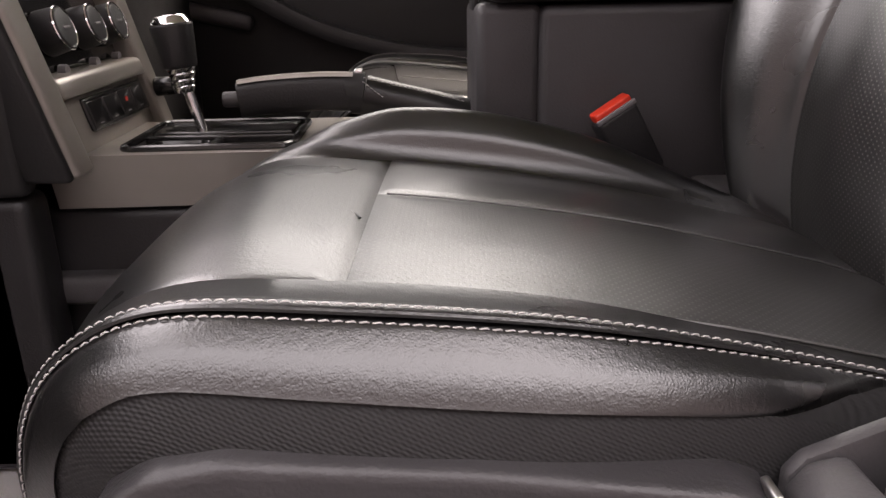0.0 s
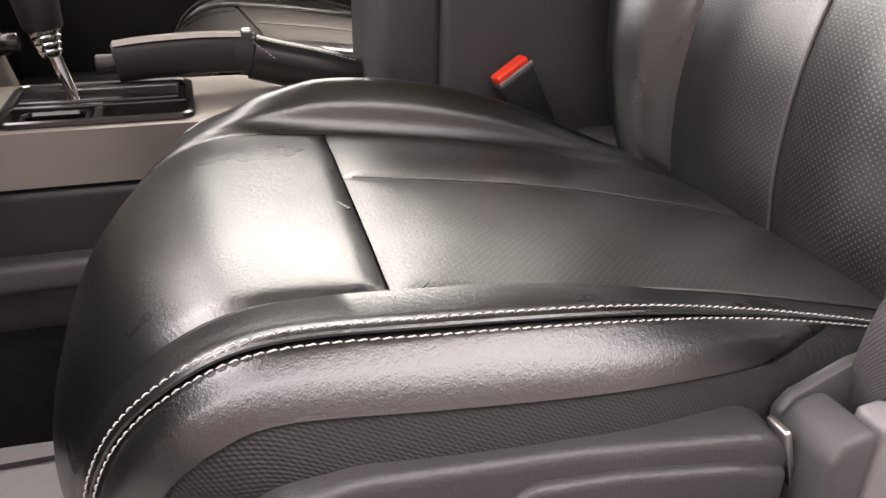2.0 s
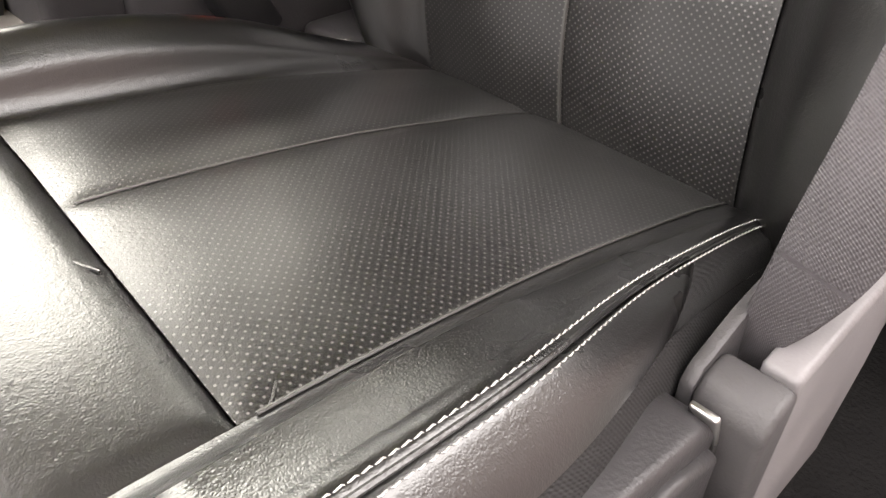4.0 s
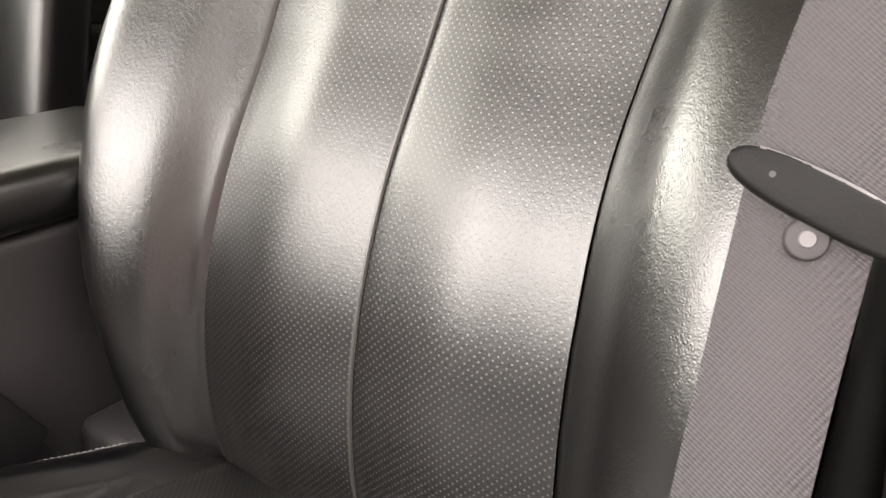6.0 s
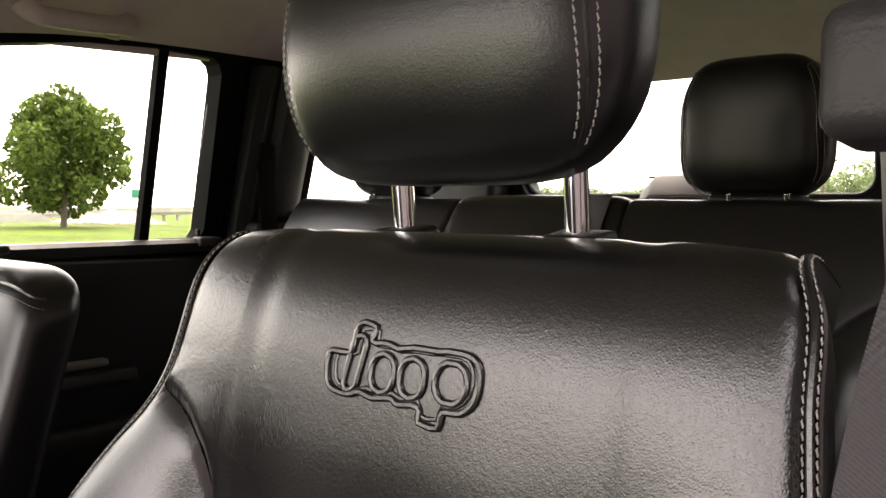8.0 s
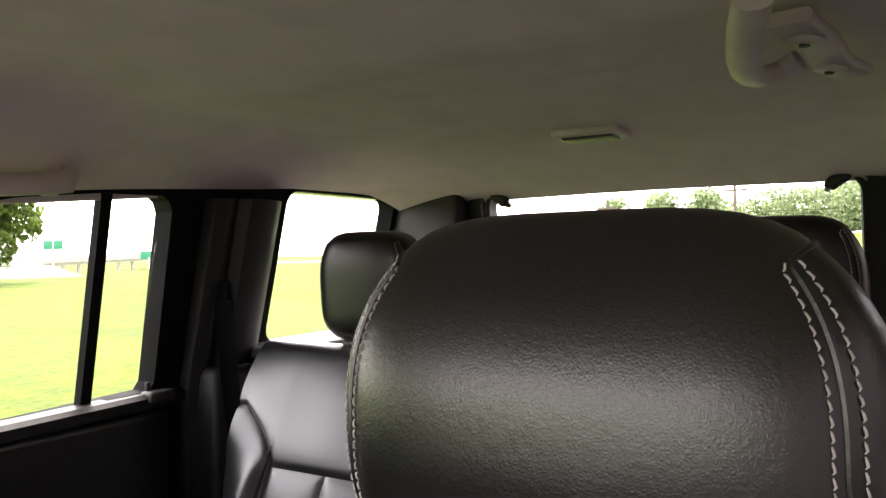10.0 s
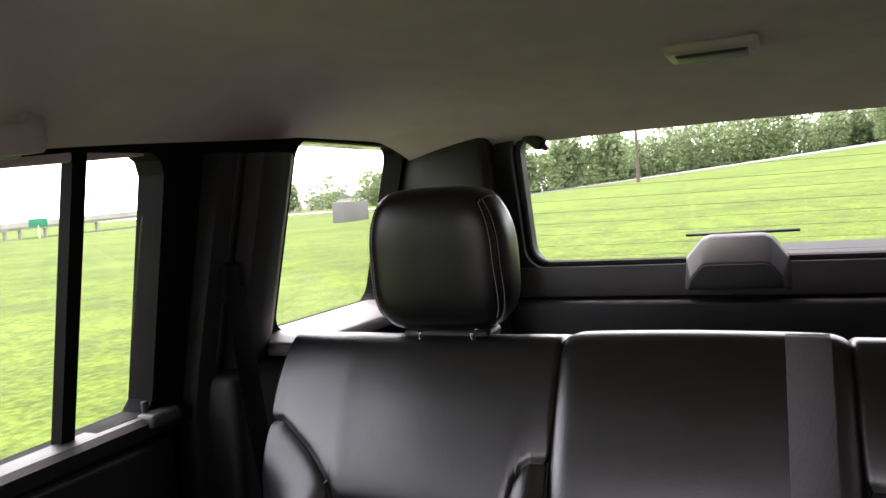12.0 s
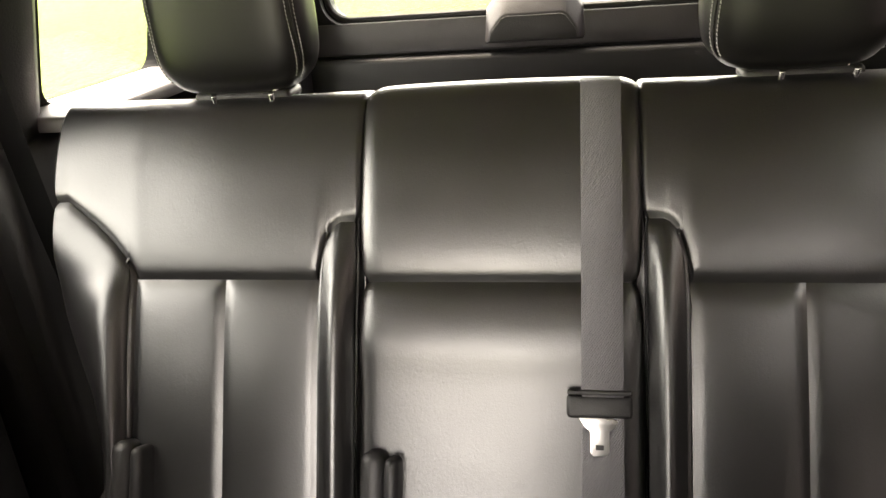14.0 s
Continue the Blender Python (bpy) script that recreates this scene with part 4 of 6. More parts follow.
for i in range(11):
    z = 1.55 + 0.0265 * i
    part("wire", boxed(gate_x(z) + 0.0255, gate_x(z) + 0.0270, 0.49, 1.355, z - 0.0003, z + 0.0003, 0), PLASTIC, wires, smooth=False)
for y in (1.31, 0.535):
    root = thing("tailgate_hinge", (gate_x(1.815), y, 1.815), "black gas strut mount at the window corner", "hinge", "hinges")
    sgn = 1 if y > 1 else -1
    part("bracket", rbox((0.03, 0.05, 0.028), 0.008, pose(gate_x(1.815) - 0.01, y + sgn * 0.01, 1.822, sgn * 35, 0, 0)), PLASTIC, root)
    part("ball", cyl((gate_x(1.815) - 0.02, y - sgn * 0.008, 1.812), (gate_x(1.8), y - sgn * 0.012, 1.802), 0.009, 0.007, 10, 0.002), PLASTIC, root)


def wiper_cover():
    root = thing("wiper_motor_cover", (2.03, 0.915, 1.51), "grey plastic wiper motor cover on the tailgate", "motor cover")
    hi = [(0.808, 1.480), (0.812, 1.545), (0.842, 1.585), (0.858, 1.592), (0.965, 1.592), (0.982, 1.585), (1.016, 1.545), (1.022, 1.480)]
    lo = [(0.822, 1.482), (0.826, 1.505), (0.846, 1.532), (0.856, 1.536), (0.970, 1.536), (0.980, 1.532), (1.004, 1.505), (1.008, 1.482)]
    bm = bmesh.new()
    a = [bm.verts.new((2.055, y, z)) for y, z in hi]
    b = [bm.verts.new((2.025, y + (0.915 - y) * 0.03, z - 0.004)) for y, z in hi]
    c = [bm.verts.new((1.985, y, z)) for y, z in lo]
    for p, q in ((a, b), (b, c)):
        for i in range(len(hi)):
            j = (i + 1) % len(hi)
            bm.faces.new((p[i], p[j], q[j], q[i]))
    bm.faces.new(a)
    bm.faces.new(c)
    bmesh.ops.recalc_face_normals(bm, faces=bm.faces)
    bmesh.ops.bevel(bm, geom=[e for e in bm.edges if e.calc_face_angle(0) > 0.3], offset=0.004, segments=3, affect="EDGES", profile=0.5)
    part("shell", bm, BOX_PLASTIC, root)
    part("front_panel", prism([(y + (0.915 - y) * 0.03, z + 0.003 if z < 1.5 else z - 0.003) for y, z in lo], "x", 1.9805, 1.986, 0.001), TRIM_PLASTIC, root, "dark recessed front")
    part("wiper_arm", sweep([Vector((2.10, y, 1.588 + 0.03 * (1.05 - y) * 0.3)) for y in (1.02, 0.9, 0.79)], circle(0.0035, 6), up=(1, 0, 0)), PLASTIC, root)


wiper_cover()
for side in (1, -1):
    bm = join(prism([(1.405, 0.62), (1.72, 0.62), (1.72, 1.44), (1.70, 1.55), (1.655, 1.80), (1.645, 1.87), (1.42, 1.87), (1.415, 1.60)], "x", 1.938, 2.05, 0.022, 4))
    tagged(part("trim_d_pillar", mirrored_bm(bm) if side < 0 else bm, TRIM_PLASTIC), "black moulded rear corner pillar cover", "pillar trim", kind="structure")
    bm = boxed(1.28, 2.03, 1.62, 1.72, 0.45, 1.452, 0.02)
    tagged(part("trim_cargo_side", mirrored_bm(bm) if side < 0 else bm, TRIM_PLASTIC), "black moulded cargo side panel", "cargo trim", kind="structure")
bm = sweep([Vector((2.0, y, 1.862)) for y in (0.36, 0.9, 1.48)], circle(0.014, 8), up=(1, 0, 0))
solid("trim_gate_seal", bm, RUBBER, "black rubber seal over the tailgate opening", "door seal", kind="structure")
# front of the cabin, behind and beside the camera
tagged(part("wall_front", boxed(-1.0, -0.72, 0.12, 1.73, 0.36, 1.12, 0.03), PLASTIC), "black dashboard bulkhead", "dashboard", kind="structure")
for side in (1, -1):
    bm = cyl((-1.15, 1.66, 1.12), (-0.5, 1.60, 1.93), 0.05, 0.05, 10)
    tagged(part("trim_a_pillar", mirrored_bm(bm) if side < 0 else bm, LINER_PLASTIC), "windscreen pillar cover", "pillar trim", kind="structure")
tagged(part("bonnet", boxed(-2.3, -1.0, 0.15, 1.7, 0.95, 1.05, 0.04), PAINT), "painted car bonnet ahead of the windscreen", "bonnet", kind="structure")




# ---- front seats ----
CUSHION_SPINE = [(-0.245, 0.60), (-0.268, 0.66), (-0.272, 0.71), (-0.258, 0.765), (-0.225, 0.812), (-0.18, 0.843), (-0.13, 0.855), (-0.05, 0.850), (0.05, 0.838), (0.16, 0.819), (0.28, 0.790), (0.34, 0.773), (0.374, 0.757), (0.392, 0.715)]
CUSHION_SECTION = [(-0.238, -0.100), (-0.246, -0.060), (-0.244, -0.035), (-0.232, -0.008), (-0.217, 0.010), (-0.208, 0.018), (-0.194, 0.014), (-0.172, 0.0), (-0.086, 0.001), (0, 0.001),
                   (0.08, 0.001), (0.158, 0.0), (0.178, 0.022), (0.202, 0.036), (0.226, 0.024), (0.240, -0.010), (0.245, -0.060), (0.24, -0.10)]
BACK_SPINE = [(0.385, 0.70), (0.364, 0.76), (0.357, 0.85), (0.371, 0.95), (0.408, 1.05), (0.463, 1.15), (0.494, 1.228), (0.505, 1.32), (0.518, 1.39), (0.534, 1.43), (0.553, 1.449), (0.58, 1.453), (0.615, 1.437)]
BACK_SECTION = [(-0.26, -0.14), (-0.288, -0.07), (-0.296, 0.005), (-0.288, 0.042), (-0.262, 0.056), (-0.212, 0.038), (-0.162, 0.0), (-0.08, 0.005), (0, 0.0),
                (0.08, 0.005), (0.162, 0.0), (0.212, 0.038), (0.262, 0.056), (0.288, 0.042), (0.296, 0.005), (0.288, -0.07), (0.26, -0.14)]


def headrest(parent, y, z0, z1, x, w, d, name="headrest", mat=None, lines=True, lean=0.02, curved=True):
    """A padded head restraint: a soft block, flatter in front, with piped seams near both ends."""
    mat = mat or LEATHER
    zc, a, b = (z0 + z1) / 2, w / 2, (z1 - z0) / 2
    bm = bmesh.new()
    bmesh.ops.create_cube(bm, size=2)
    bmesh.ops.subdivide_edges(bm, edges=bm.edges[:], cuts=15, use_grid_fill=True)
    uvl = bm.loops.layers.uv.new("metres")

    def shape(p):
        px, py, pz = p
        n = (abs(px) ** 3.0 + abs(py) ** 4.2 + abs(pz) ** 3.0) ** (1 / 3.4)
        if not curved:
            n = (abs(px) ** 3.4 + abs(py) ** 4.6 + abs(pz) ** (4.4 if pz < 0 else 3.2)) ** (1 / 3.9)
        px, py, pz = px / n, py / n, pz / n
        narrow = 1.02 - 0.03 * max(0.0, -pz) ** 2 - 0.12 * max(0.0, pz) ** 2
        return Vector((x + d * 0.5 + px * d / 2 + lean * pz * b - 0.006 * (1 - py * py) + (0.026 * pz * pz * max(0.0, -px) if curved else 0.0), y + py * a * narrow, zc + pz * b))

    for v in bm.verts:
        v.co = shape(v.co)
    ob = part(name, bm, mat, parent)
    if lines:
        for sgn in (-1, 1):
            for off, r in ((1.0, 0), (1.11, 0), (1.055, 1)):
                side = lambda t: off + 0.13 * max(0.0, -t) ** 1.5  # noqa: E731
                spot = lambda o: (-1, o) if o <= 1 else (-1 + 2 * (o - 1), 1)  # noqa: E731
                q = [(spot(side(t))[0], sgn * spot(side(t))[1], t) for t in np.linspace(-0.99, 0.97, 34)]
                q += [(q[-1][0] + u, q[-1][1], 1) for u in np.linspace(0.04, 1.3, 18)]
                pts = [shape(p) for p in q]
                nrm = [(p - Vector((x + d * 0.55, y + (p.y - y) * 0.6, zc + (p.z - zc) * 0.6))).normalized() for p in pts]
                if r:
                    part("piping", ridge(pts, nrm, 0.0016), mat, ob)
                else:
                    part("stitching", stitches(pts, nrm, 0.0048, 0.0010, 0.0006, 0.0003), THREAD, ob, "pale grey stitching")
    return ob


def passenger_back(root, y):
    """The passenger's backrest: a leaning padded slab with softly rounded corners and a stitched seam under its top edge."""
    z0, top, half, deep = 0.70, 1.395, 0.203, 0.058
    y += 0.050

    def skin(a, z):
        q = max(0.0, (z - (top - 0.075)) / 0.075)
        r = max(0.0, (z - (top - 0.045)) / 0.045)
        w = half - 0.085 * (1 - math.sqrt(max(0.0, 1 - q * q))) - 0.03 * max(0.0, (0.95 - z) / 0.25)
        d = deep * (0.12 + 0.88 * math.sqrt(max(0.0, 1 - r * r)))
        x = 0.405 + 0.175 * (z - z0) / (top - z0) + deep
        e = 0.55
        c, n = math.cos(a), math.sin(a)
        return Vector((x - d * math.copysign(abs(c) ** e, c) * (1 - 0.10 * (1 - abs(n)) * (z > z0)), y + w * math.copysign(abs(n) ** e, n), z))

    levels = [z0 + (top - 0.08 - z0) * i / 22 for i in range(23)] + [top - 0.08 + 0.08 * math.sin(math.pi / 2 * i / 14) for i in range(1, 15)]
    bm = bmesh.new()
    rows = [[bm.verts.new(skin(2 * math.pi * i / 72, z)) for i in range(72)] for z in levels]
    for a, b in zip(rows, rows[1:]):
        for i in range(72):
            bm.faces.new((a[i], a[(i + 1) % 72], b[(i + 1) % 72], b[i]))
    bm.faces.new(rows[0])
    bm.faces.new(rows[-1])
    bmesh.ops.recalc_face_normals(bm, faces=bm.faces)
    back = part("backrest", bm, HEAD_LEATHER, root, "smooth black leather backrest")
    for drop, thread in ((0.034, True), (0.022, False)):
        line = [skin(a, top - drop - 0.02 * abs(math.sin(a)) ** 6) for a in np.linspace(-1.5, 1.5, 60)]
        nrm = [Vector((-1, 0.6 * math.sin(a) ** 3, 0.35)).normalized() for a in np.linspace(-1.5, 1.5, 60)]
        if thread:
            part("stitching", stitches(line, nrm), THREAD, back, "pale grey stitching")
        else:
            part("piping", ridge(line, nrm, 0.0018), LEATHER, back)
    headrest(root, y, 1.415, 1.620, 0.475, 0.272, 0.110, mat=HEAD_LEATHER)
    for i in (-1, 1):
        p = y + i * 0.073
        post = part("post", cyl((0.600, p, 1.39), (0.555, p, 1.50), 0.0085, 0.0085, 14), CHROME, root, "chrome post")
        part("collar", rbox((0.036, 0.042, 0.012), 0.005, pose(0.598, p, 1.412, 0, -8, 0)), PLASTIC, post)


def front_seat(y, mirror, dz, cz, label):
    root = thing("front_seat", (0.1, y, 0.40), label, "car seat", "front seats")
    sg = -1 if mirror else 1

    def cw(s, k):
        near = smooth_interp([(0, 1.0), (0.2, 1.04), (0.35, 1.10), (0.46, 1.13), (0.57, 1.12), (0.70, 1.04), (0.83, 1.0), (1, 0.98)], s) if k < 6 else 1.0
        return sg * near * (0.86 + 0.14 * min(1.0, s / 0.30))

    def cb(s, k):
        if k > 11:
            return smooth_interp([(0, 0.0), (0.15, 0.0), (0.28, 0.0), (0.36, 0.12), (0.405, 0.62), (0.475, 1.15), (0.575, 1.27), (0.70, 1.0), (0.838, 0.38), (0.92, 0.12), (1, 0.0)], s) if not mirror else 0.15 * math.sin(math.pi * s)
        if k < 7 and catmull(CUSHION_SECTION, k)[1] > 0:
            return smooth_interp([(0, 0.1), (0.2, 0.3), (0.3, 0.6), (0.46, 0.95), (0.58, 1.0), (0.70, 0.5), (0.83, 0.25), (1, 0.1)], s)
        return 1.0

    def cr(s, k):
        c = catmull(CUSHION_SECTION, k)[0]
        if c > 0:
            return 0.10 * (c / 0.24) ** 3 * max(0.0, 1 - s / 0.5) ** 1.3
        return 0.10 * (abs(c) / 0.24) ** 3 * max(0.0, 1 - s / 0.4) ** 1.2

    cs = Surf(y, [(x + (0.045 if mirror else 0.0), z + cz) for x, z in CUSHION_SPINE], CUSHION_SECTION, cw, cb, sign=-sg, back=cr)
    bow = lambda k: 0.010 * (k - 9) / 2  # noqa: E731
    s_t = cs.s_of(0, -0.047, 0.3)
    st = lambda k: s_t + bow(k)  # noqa: E731
    zero, one = (lambda k: 0.0), (lambda k: 1.0)
    cushion = part("cushion", patch(cs, 7, 11, zero, st, 34, 44, "lrt", deep=0.0034, puff=0.003), LEATHER, root, "smooth black leather seat cushion")
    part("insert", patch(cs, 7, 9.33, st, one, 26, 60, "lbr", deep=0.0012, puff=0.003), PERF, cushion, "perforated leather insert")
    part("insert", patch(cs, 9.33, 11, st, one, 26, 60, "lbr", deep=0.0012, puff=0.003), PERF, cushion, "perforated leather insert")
    part("bolster", patch(cs, 4.68, 7, zero, one, 24, 80, "lr", deep=0.0009), LEATHER, cushion)
    part("bolster", patch(cs, 11, 15, zero, one, 34, 80, "lr", deep=0.003), LEATHER, cushion)
    tail = (lambda k: 1.0) if mirror else (lambda k: 0.69 + 0.105 * math.sqrt(max(0.0, min(1.0, (k - 2.7) / 1.9))))
    part("side_panel", patch(cs, 2.7, 4.68, zero, tail, 30, 80, "rt", deep=0.003, puff=0.003), LEATHER, cushion)
    if not mirror:
        part("skirt", patch(cs, 2.7, 4.66, tail, one, 20, 30, "", deep=0.003, puff=-0.003), SKIRT, cushion, "ribbed black cloth skirt")
    part("side_panel", patch(cs, 15, 17, zero, one, 14, 60, "l"), LEATHER, cushion)
    part("skirt", patch(cs, 0, 2.76, zero, one, 14, 60, ""), SKIRT, cushion, "ribbed black cloth skirt")
    for k in (4.24, 5.06):
        part("stitching", stitches(*on_surf(cs, [(k, 0.12), (k, 0.3), (k, 0.6), (k, 0.97)], 260), length=0.0050, gap=0.0012, r=0.0005), THREAD, cushion, "pale grey stitching")
    part("piping", ridge(*on_surf(cs, [(4.64, 0.05), (4.64, 0.3), (4.64, 0.6), (4.64, 0.98)], 200), 0.0016), LEATHER, cushion)
    part("seam", ridge(*on_surf(cs, [(7.0, s_t), (7.0, 0.7), (7.0, 0.96)], 120), 0.0011), WORN, cushion)
    if not mirror:
        part("stitching", stitches(*on_surf(cs, [(14.2, 0.45), (14.1, 0.7), (14.0, 0.97)], 160)), THREAD, cushion, "pale grey stitching")
    part("crease", ridge(*on_surf(cs, [(9.33, s_t + 0.01), (9.33, 0.7), (9.33, 0.98)], 120), 0.0009), WORN, cushion)

    if not mirror:
        for row in (((-0.100, 0.588), (-0.077, 0.573), (-0.055, 0.531)), ((-0.040, 0.429), (0.0, 0.464), (0.050, 0.504)), ((0.058, 0.548), (0.005, 0.505), (-0.040, 0.461)),
                    ((0.103, 0.512), (0.054, 0.469), (0.018, 0.437)), ((0.223, 0.476), (0.231, 0.457), (0.236, 0.440)), ((0.259, 0.497), (0.274, 0.468), (0.287, 0.442)), ((-0.167, 0.523), (-0.171, 0.467), (-0.172, 0.434))):
            ks = [(9 + (yy - y) / 0.08 if abs(yy - y) < 0.14 else 7, cs.s_of(0, xx, 0.3)) for xx, yy in row]
            part("crease", ridge(*on_surf(cs, ks, 30), 0.0010), WORN if row[0][0] > 0 else LEATHER, cushion)

    part("seat_frame", boxed(-0.16, 0.36, y - 0.19, y + 0.19, 0.46, 0.70 + dz, 0.03), PLASTIC, root)
    part("rail", boxed(-0.22, 0.42, y - 0.20, y - 0.16, 0.40, 0.47, 0.008), STEEL, root)
    part("rail", boxed(-0.22, 0.42, y + 0.16, y + 0.20, 0.40, 0.47, 0.008), STEEL, root)
    if mirror:
        passenger_back(root, y)
        return root, cs, None

    # backrest
    def bw(s, k):
        z = bs.at(s)[1] - dz
        edge = smooth_interp([(0.70, 0.62), (0.78, 0.66), (0.82, 0.71), (0.88, 0.79), (0.97, 0.90), (1.06, 0.945), (1.15, 0.955), (1.22, 0.945), (1.27, 0.905), (1.32, 0.862), (1.38, 0.838), (1.43, 0.825), (1.468, 0.76)], z)
        if k > 8:
            edge += 0.085 * math.exp(-(((z - 1.16) / 0.11) ** 2)) + 0.05 * math.exp(-(((z - 1.26) / 0.05) ** 2)) + smooth_interp([(0.70, 0.08), (0.80, 0.08), (0.95, 0.065), (1.05, 0.065), (1.15, 0.04), (1.235, 0.02), (1.30, 0.0), (1.5, -0.01)], z)
        if k < 8 and z < 1.2:
            edge = max(edge, 0.99)
        if s > s_top:
            edge -= 0.35 * (s - s_top)
        inner = smooth_interp([(0.70, 1.05), (0.78, 1.055), (0.88, 1.05), (0.99, 1.02), (1.10, 0.99), (1.228, 1.01), (1.47, 0.95)], z)
        c = abs(catmull(BACK_SECTION, k)[0])
        f = min(1.0, max(0.0, (c - 0.16) / 0.13))
        return sg * (inner + (edge - inner) * f)

    def bb(s, k):
        z = bs.at(s)[1] - dz
        g = smooth_interp([(0.70, 0.4), (0.80, 0.75), (0.92, 0.95), (1.06, 1.05), (1.15, 1.05), (1.22, 0.8), (1.27, 0.47), (1.32, 0.12), (1.36, 0.0), (1.5, 0.0)], z)
        c = catmull(BACK_SECTION, k)[1]
        return g if c > 0 else 1.0

    def by(s):
        return y + sg * smooth_interp([(0.70, -0.010), (0.78, -0.007), (0.88, -0.003), (0.99, -0.001), (1.10, -0.001), (1.16, -0.004), (1.228, -0.011), (1.32, -0.020), (1.5, -0.022)], bs.at(s)[1] - dz)

    bs = Surf(by, [(x, z + dz) for x, z in BACK_SPINE], BACK_SECTION, bw, bb, sign=-sg)
    s_top = bs.s_of(1, 1.452 + dz, 0.6)
    s_seam = bs.s_of(1, 1.230 + dz)
    lobe = [(0, 1.336), (3, 1.327), (4, 1.321), (4.5, 1.315), (5, 1.304), (5.35, 1.292), (5.65, 1.276), (5.87, 1.255), (6, 1.230)]
    border = lambda k: bs.s_of(1, dz + smooth_interp(lobe, k if k <= 8 else 16 - k), 0.3, 0.9) if not 6 < k < 10 else s_seam  # noqa: E731
    back = part("backrest", patch(bs, 3, 13, border, one, 120, 46, "lrb", deep=0.004, puff=0.006), LEATHER, root, "smooth black leather upper backrest")
    low = lambda k: 0.0  # noqa: E731
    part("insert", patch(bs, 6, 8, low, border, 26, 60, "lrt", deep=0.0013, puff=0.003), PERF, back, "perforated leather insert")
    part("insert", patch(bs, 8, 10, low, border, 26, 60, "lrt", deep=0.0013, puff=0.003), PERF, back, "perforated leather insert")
    for a, b in ((3, 6), (10, 13)):
        part("bolster", patch(bs, a, b, low, border, 40, 60, "lrt", deep=0.003, puff=0.004), LEATHER, back)
    for a, b in ((0, 3), (13, 16)):
        part("side_panel", patch(bs, a, b, low, one, 20, 70, "l" if a else "r", deep=0.003), LEATHER, back)
    for k in (2.6, 3.25):
        part("stitching", stitches(*on_surf(bs, [(k, s) for s in np.linspace(0.02, 0.97, 16)], 320)), THREAD, back, "pale grey stitching")
    part("stitching", stitches(*on_surf(bs, [(12.85, s) for s in np.linspace(0.02, 0.97, 16)], 320)), THREAD, back, "pale grey stitching")
    for k in (2.92, 13.08):
        part("piping", ridge(*on_surf(bs, [(k, s) for s in np.linspace(0.02, 0.98, 16)], 200), 0.0022), LEATHER, back)
    part("crease", ridge(*on_surf(bs, [(8, 0.05), (8, 0.4), (8, s_seam - 0.01)], 120), 0.0019), WORN, back)
    yb = y - 0.025 * sg
    part("back_shell", prism([(0.40, 0.68 + dz), (0.64, 0.70 + dz), (0.69, 1.2 + dz), (0.66, 1.42 + dz), (0.62, 1.438 + dz), (0.585, 1.425 + dz), (0.52, 1.2 + dz), (0.44, 0.95 + dz)], "y", yb - 0.18, yb + 0.18, 0.02, 3), LEATHER, root, "black seat back shell")
    # head restraint with its posts
    yh = yb - 0.010 * sg
    headrest(root, yh + 0.008, 1.492 + dz, 1.700 + dz, 0.498, 0.272, 0.110, mat=HEAD_LEATHER)
    for i in (-1, 1):
        p = yh + i * 0.073
        post = part("post", sweep(curve([(0.588, p, 1.42 + dz), (0.585, p, 1.46 + dz), (0.578, p, 1.51 + dz), (0.570, p, 1.56 + dz)], 10), circle(0.0085, 14), up=(0, 1, 0)), CHROME, root, "chrome post")
        part("collar", rbox((0.036, 0.042, 0.012), 0.005, pose(0.586, p, 1.457 + dz, 0, -8, 0)), PLASTIC, post)
    return root, cs, bs


driver_seat, CS, BS = front_seat(0.572, False, 0.0, 0.0, "black leather driver's seat with perforated inserts and pale stitching")
front_seat(1.376, True, -0.052, 0.0, "black leather front passenger seat with pale stitching")


def valance():
    """Moulded plastic side cover of the driver's seat, with a long recess and the recline lever."""
    part("valance", prism([(-0.20, 0.60), (0.150, 0.60), (0.152, 0.780), (0.13, 0.791), (0.012, 0.808), (-0.10, 0.818), (-0.135, 0.812), (-0.16, 0.795), (-0.18, 0.755), (-0.19, 0.70)], "y", 0.284, 0.345, 0.007, 3), SIDE_PLASTIC, driver_seat, "dark grey grained plastic side cover")
    part("valance_lip", prism([(-0.035, 0.60), (0.143, 0.60), (0.145, 0.768), (0.11, 0.779), (0.037, 0.792), (-0.015, 0.797), (-0.032, 0.786)], "y", 0.277, 0.289, 0.005, 3), SIDE_PLASTIC, driver_seat)
    part("recline_lever", prism([(0.0, 0.725), (0.136, 0.710), (0.138, 0.738), (0.10, 0.755), (0.02, 0.772), (0.002, 0.764)], "y", 0.262, 0.281, 0.008, 3), PLASTIC, driver_seat, "black recline lever")


valance()


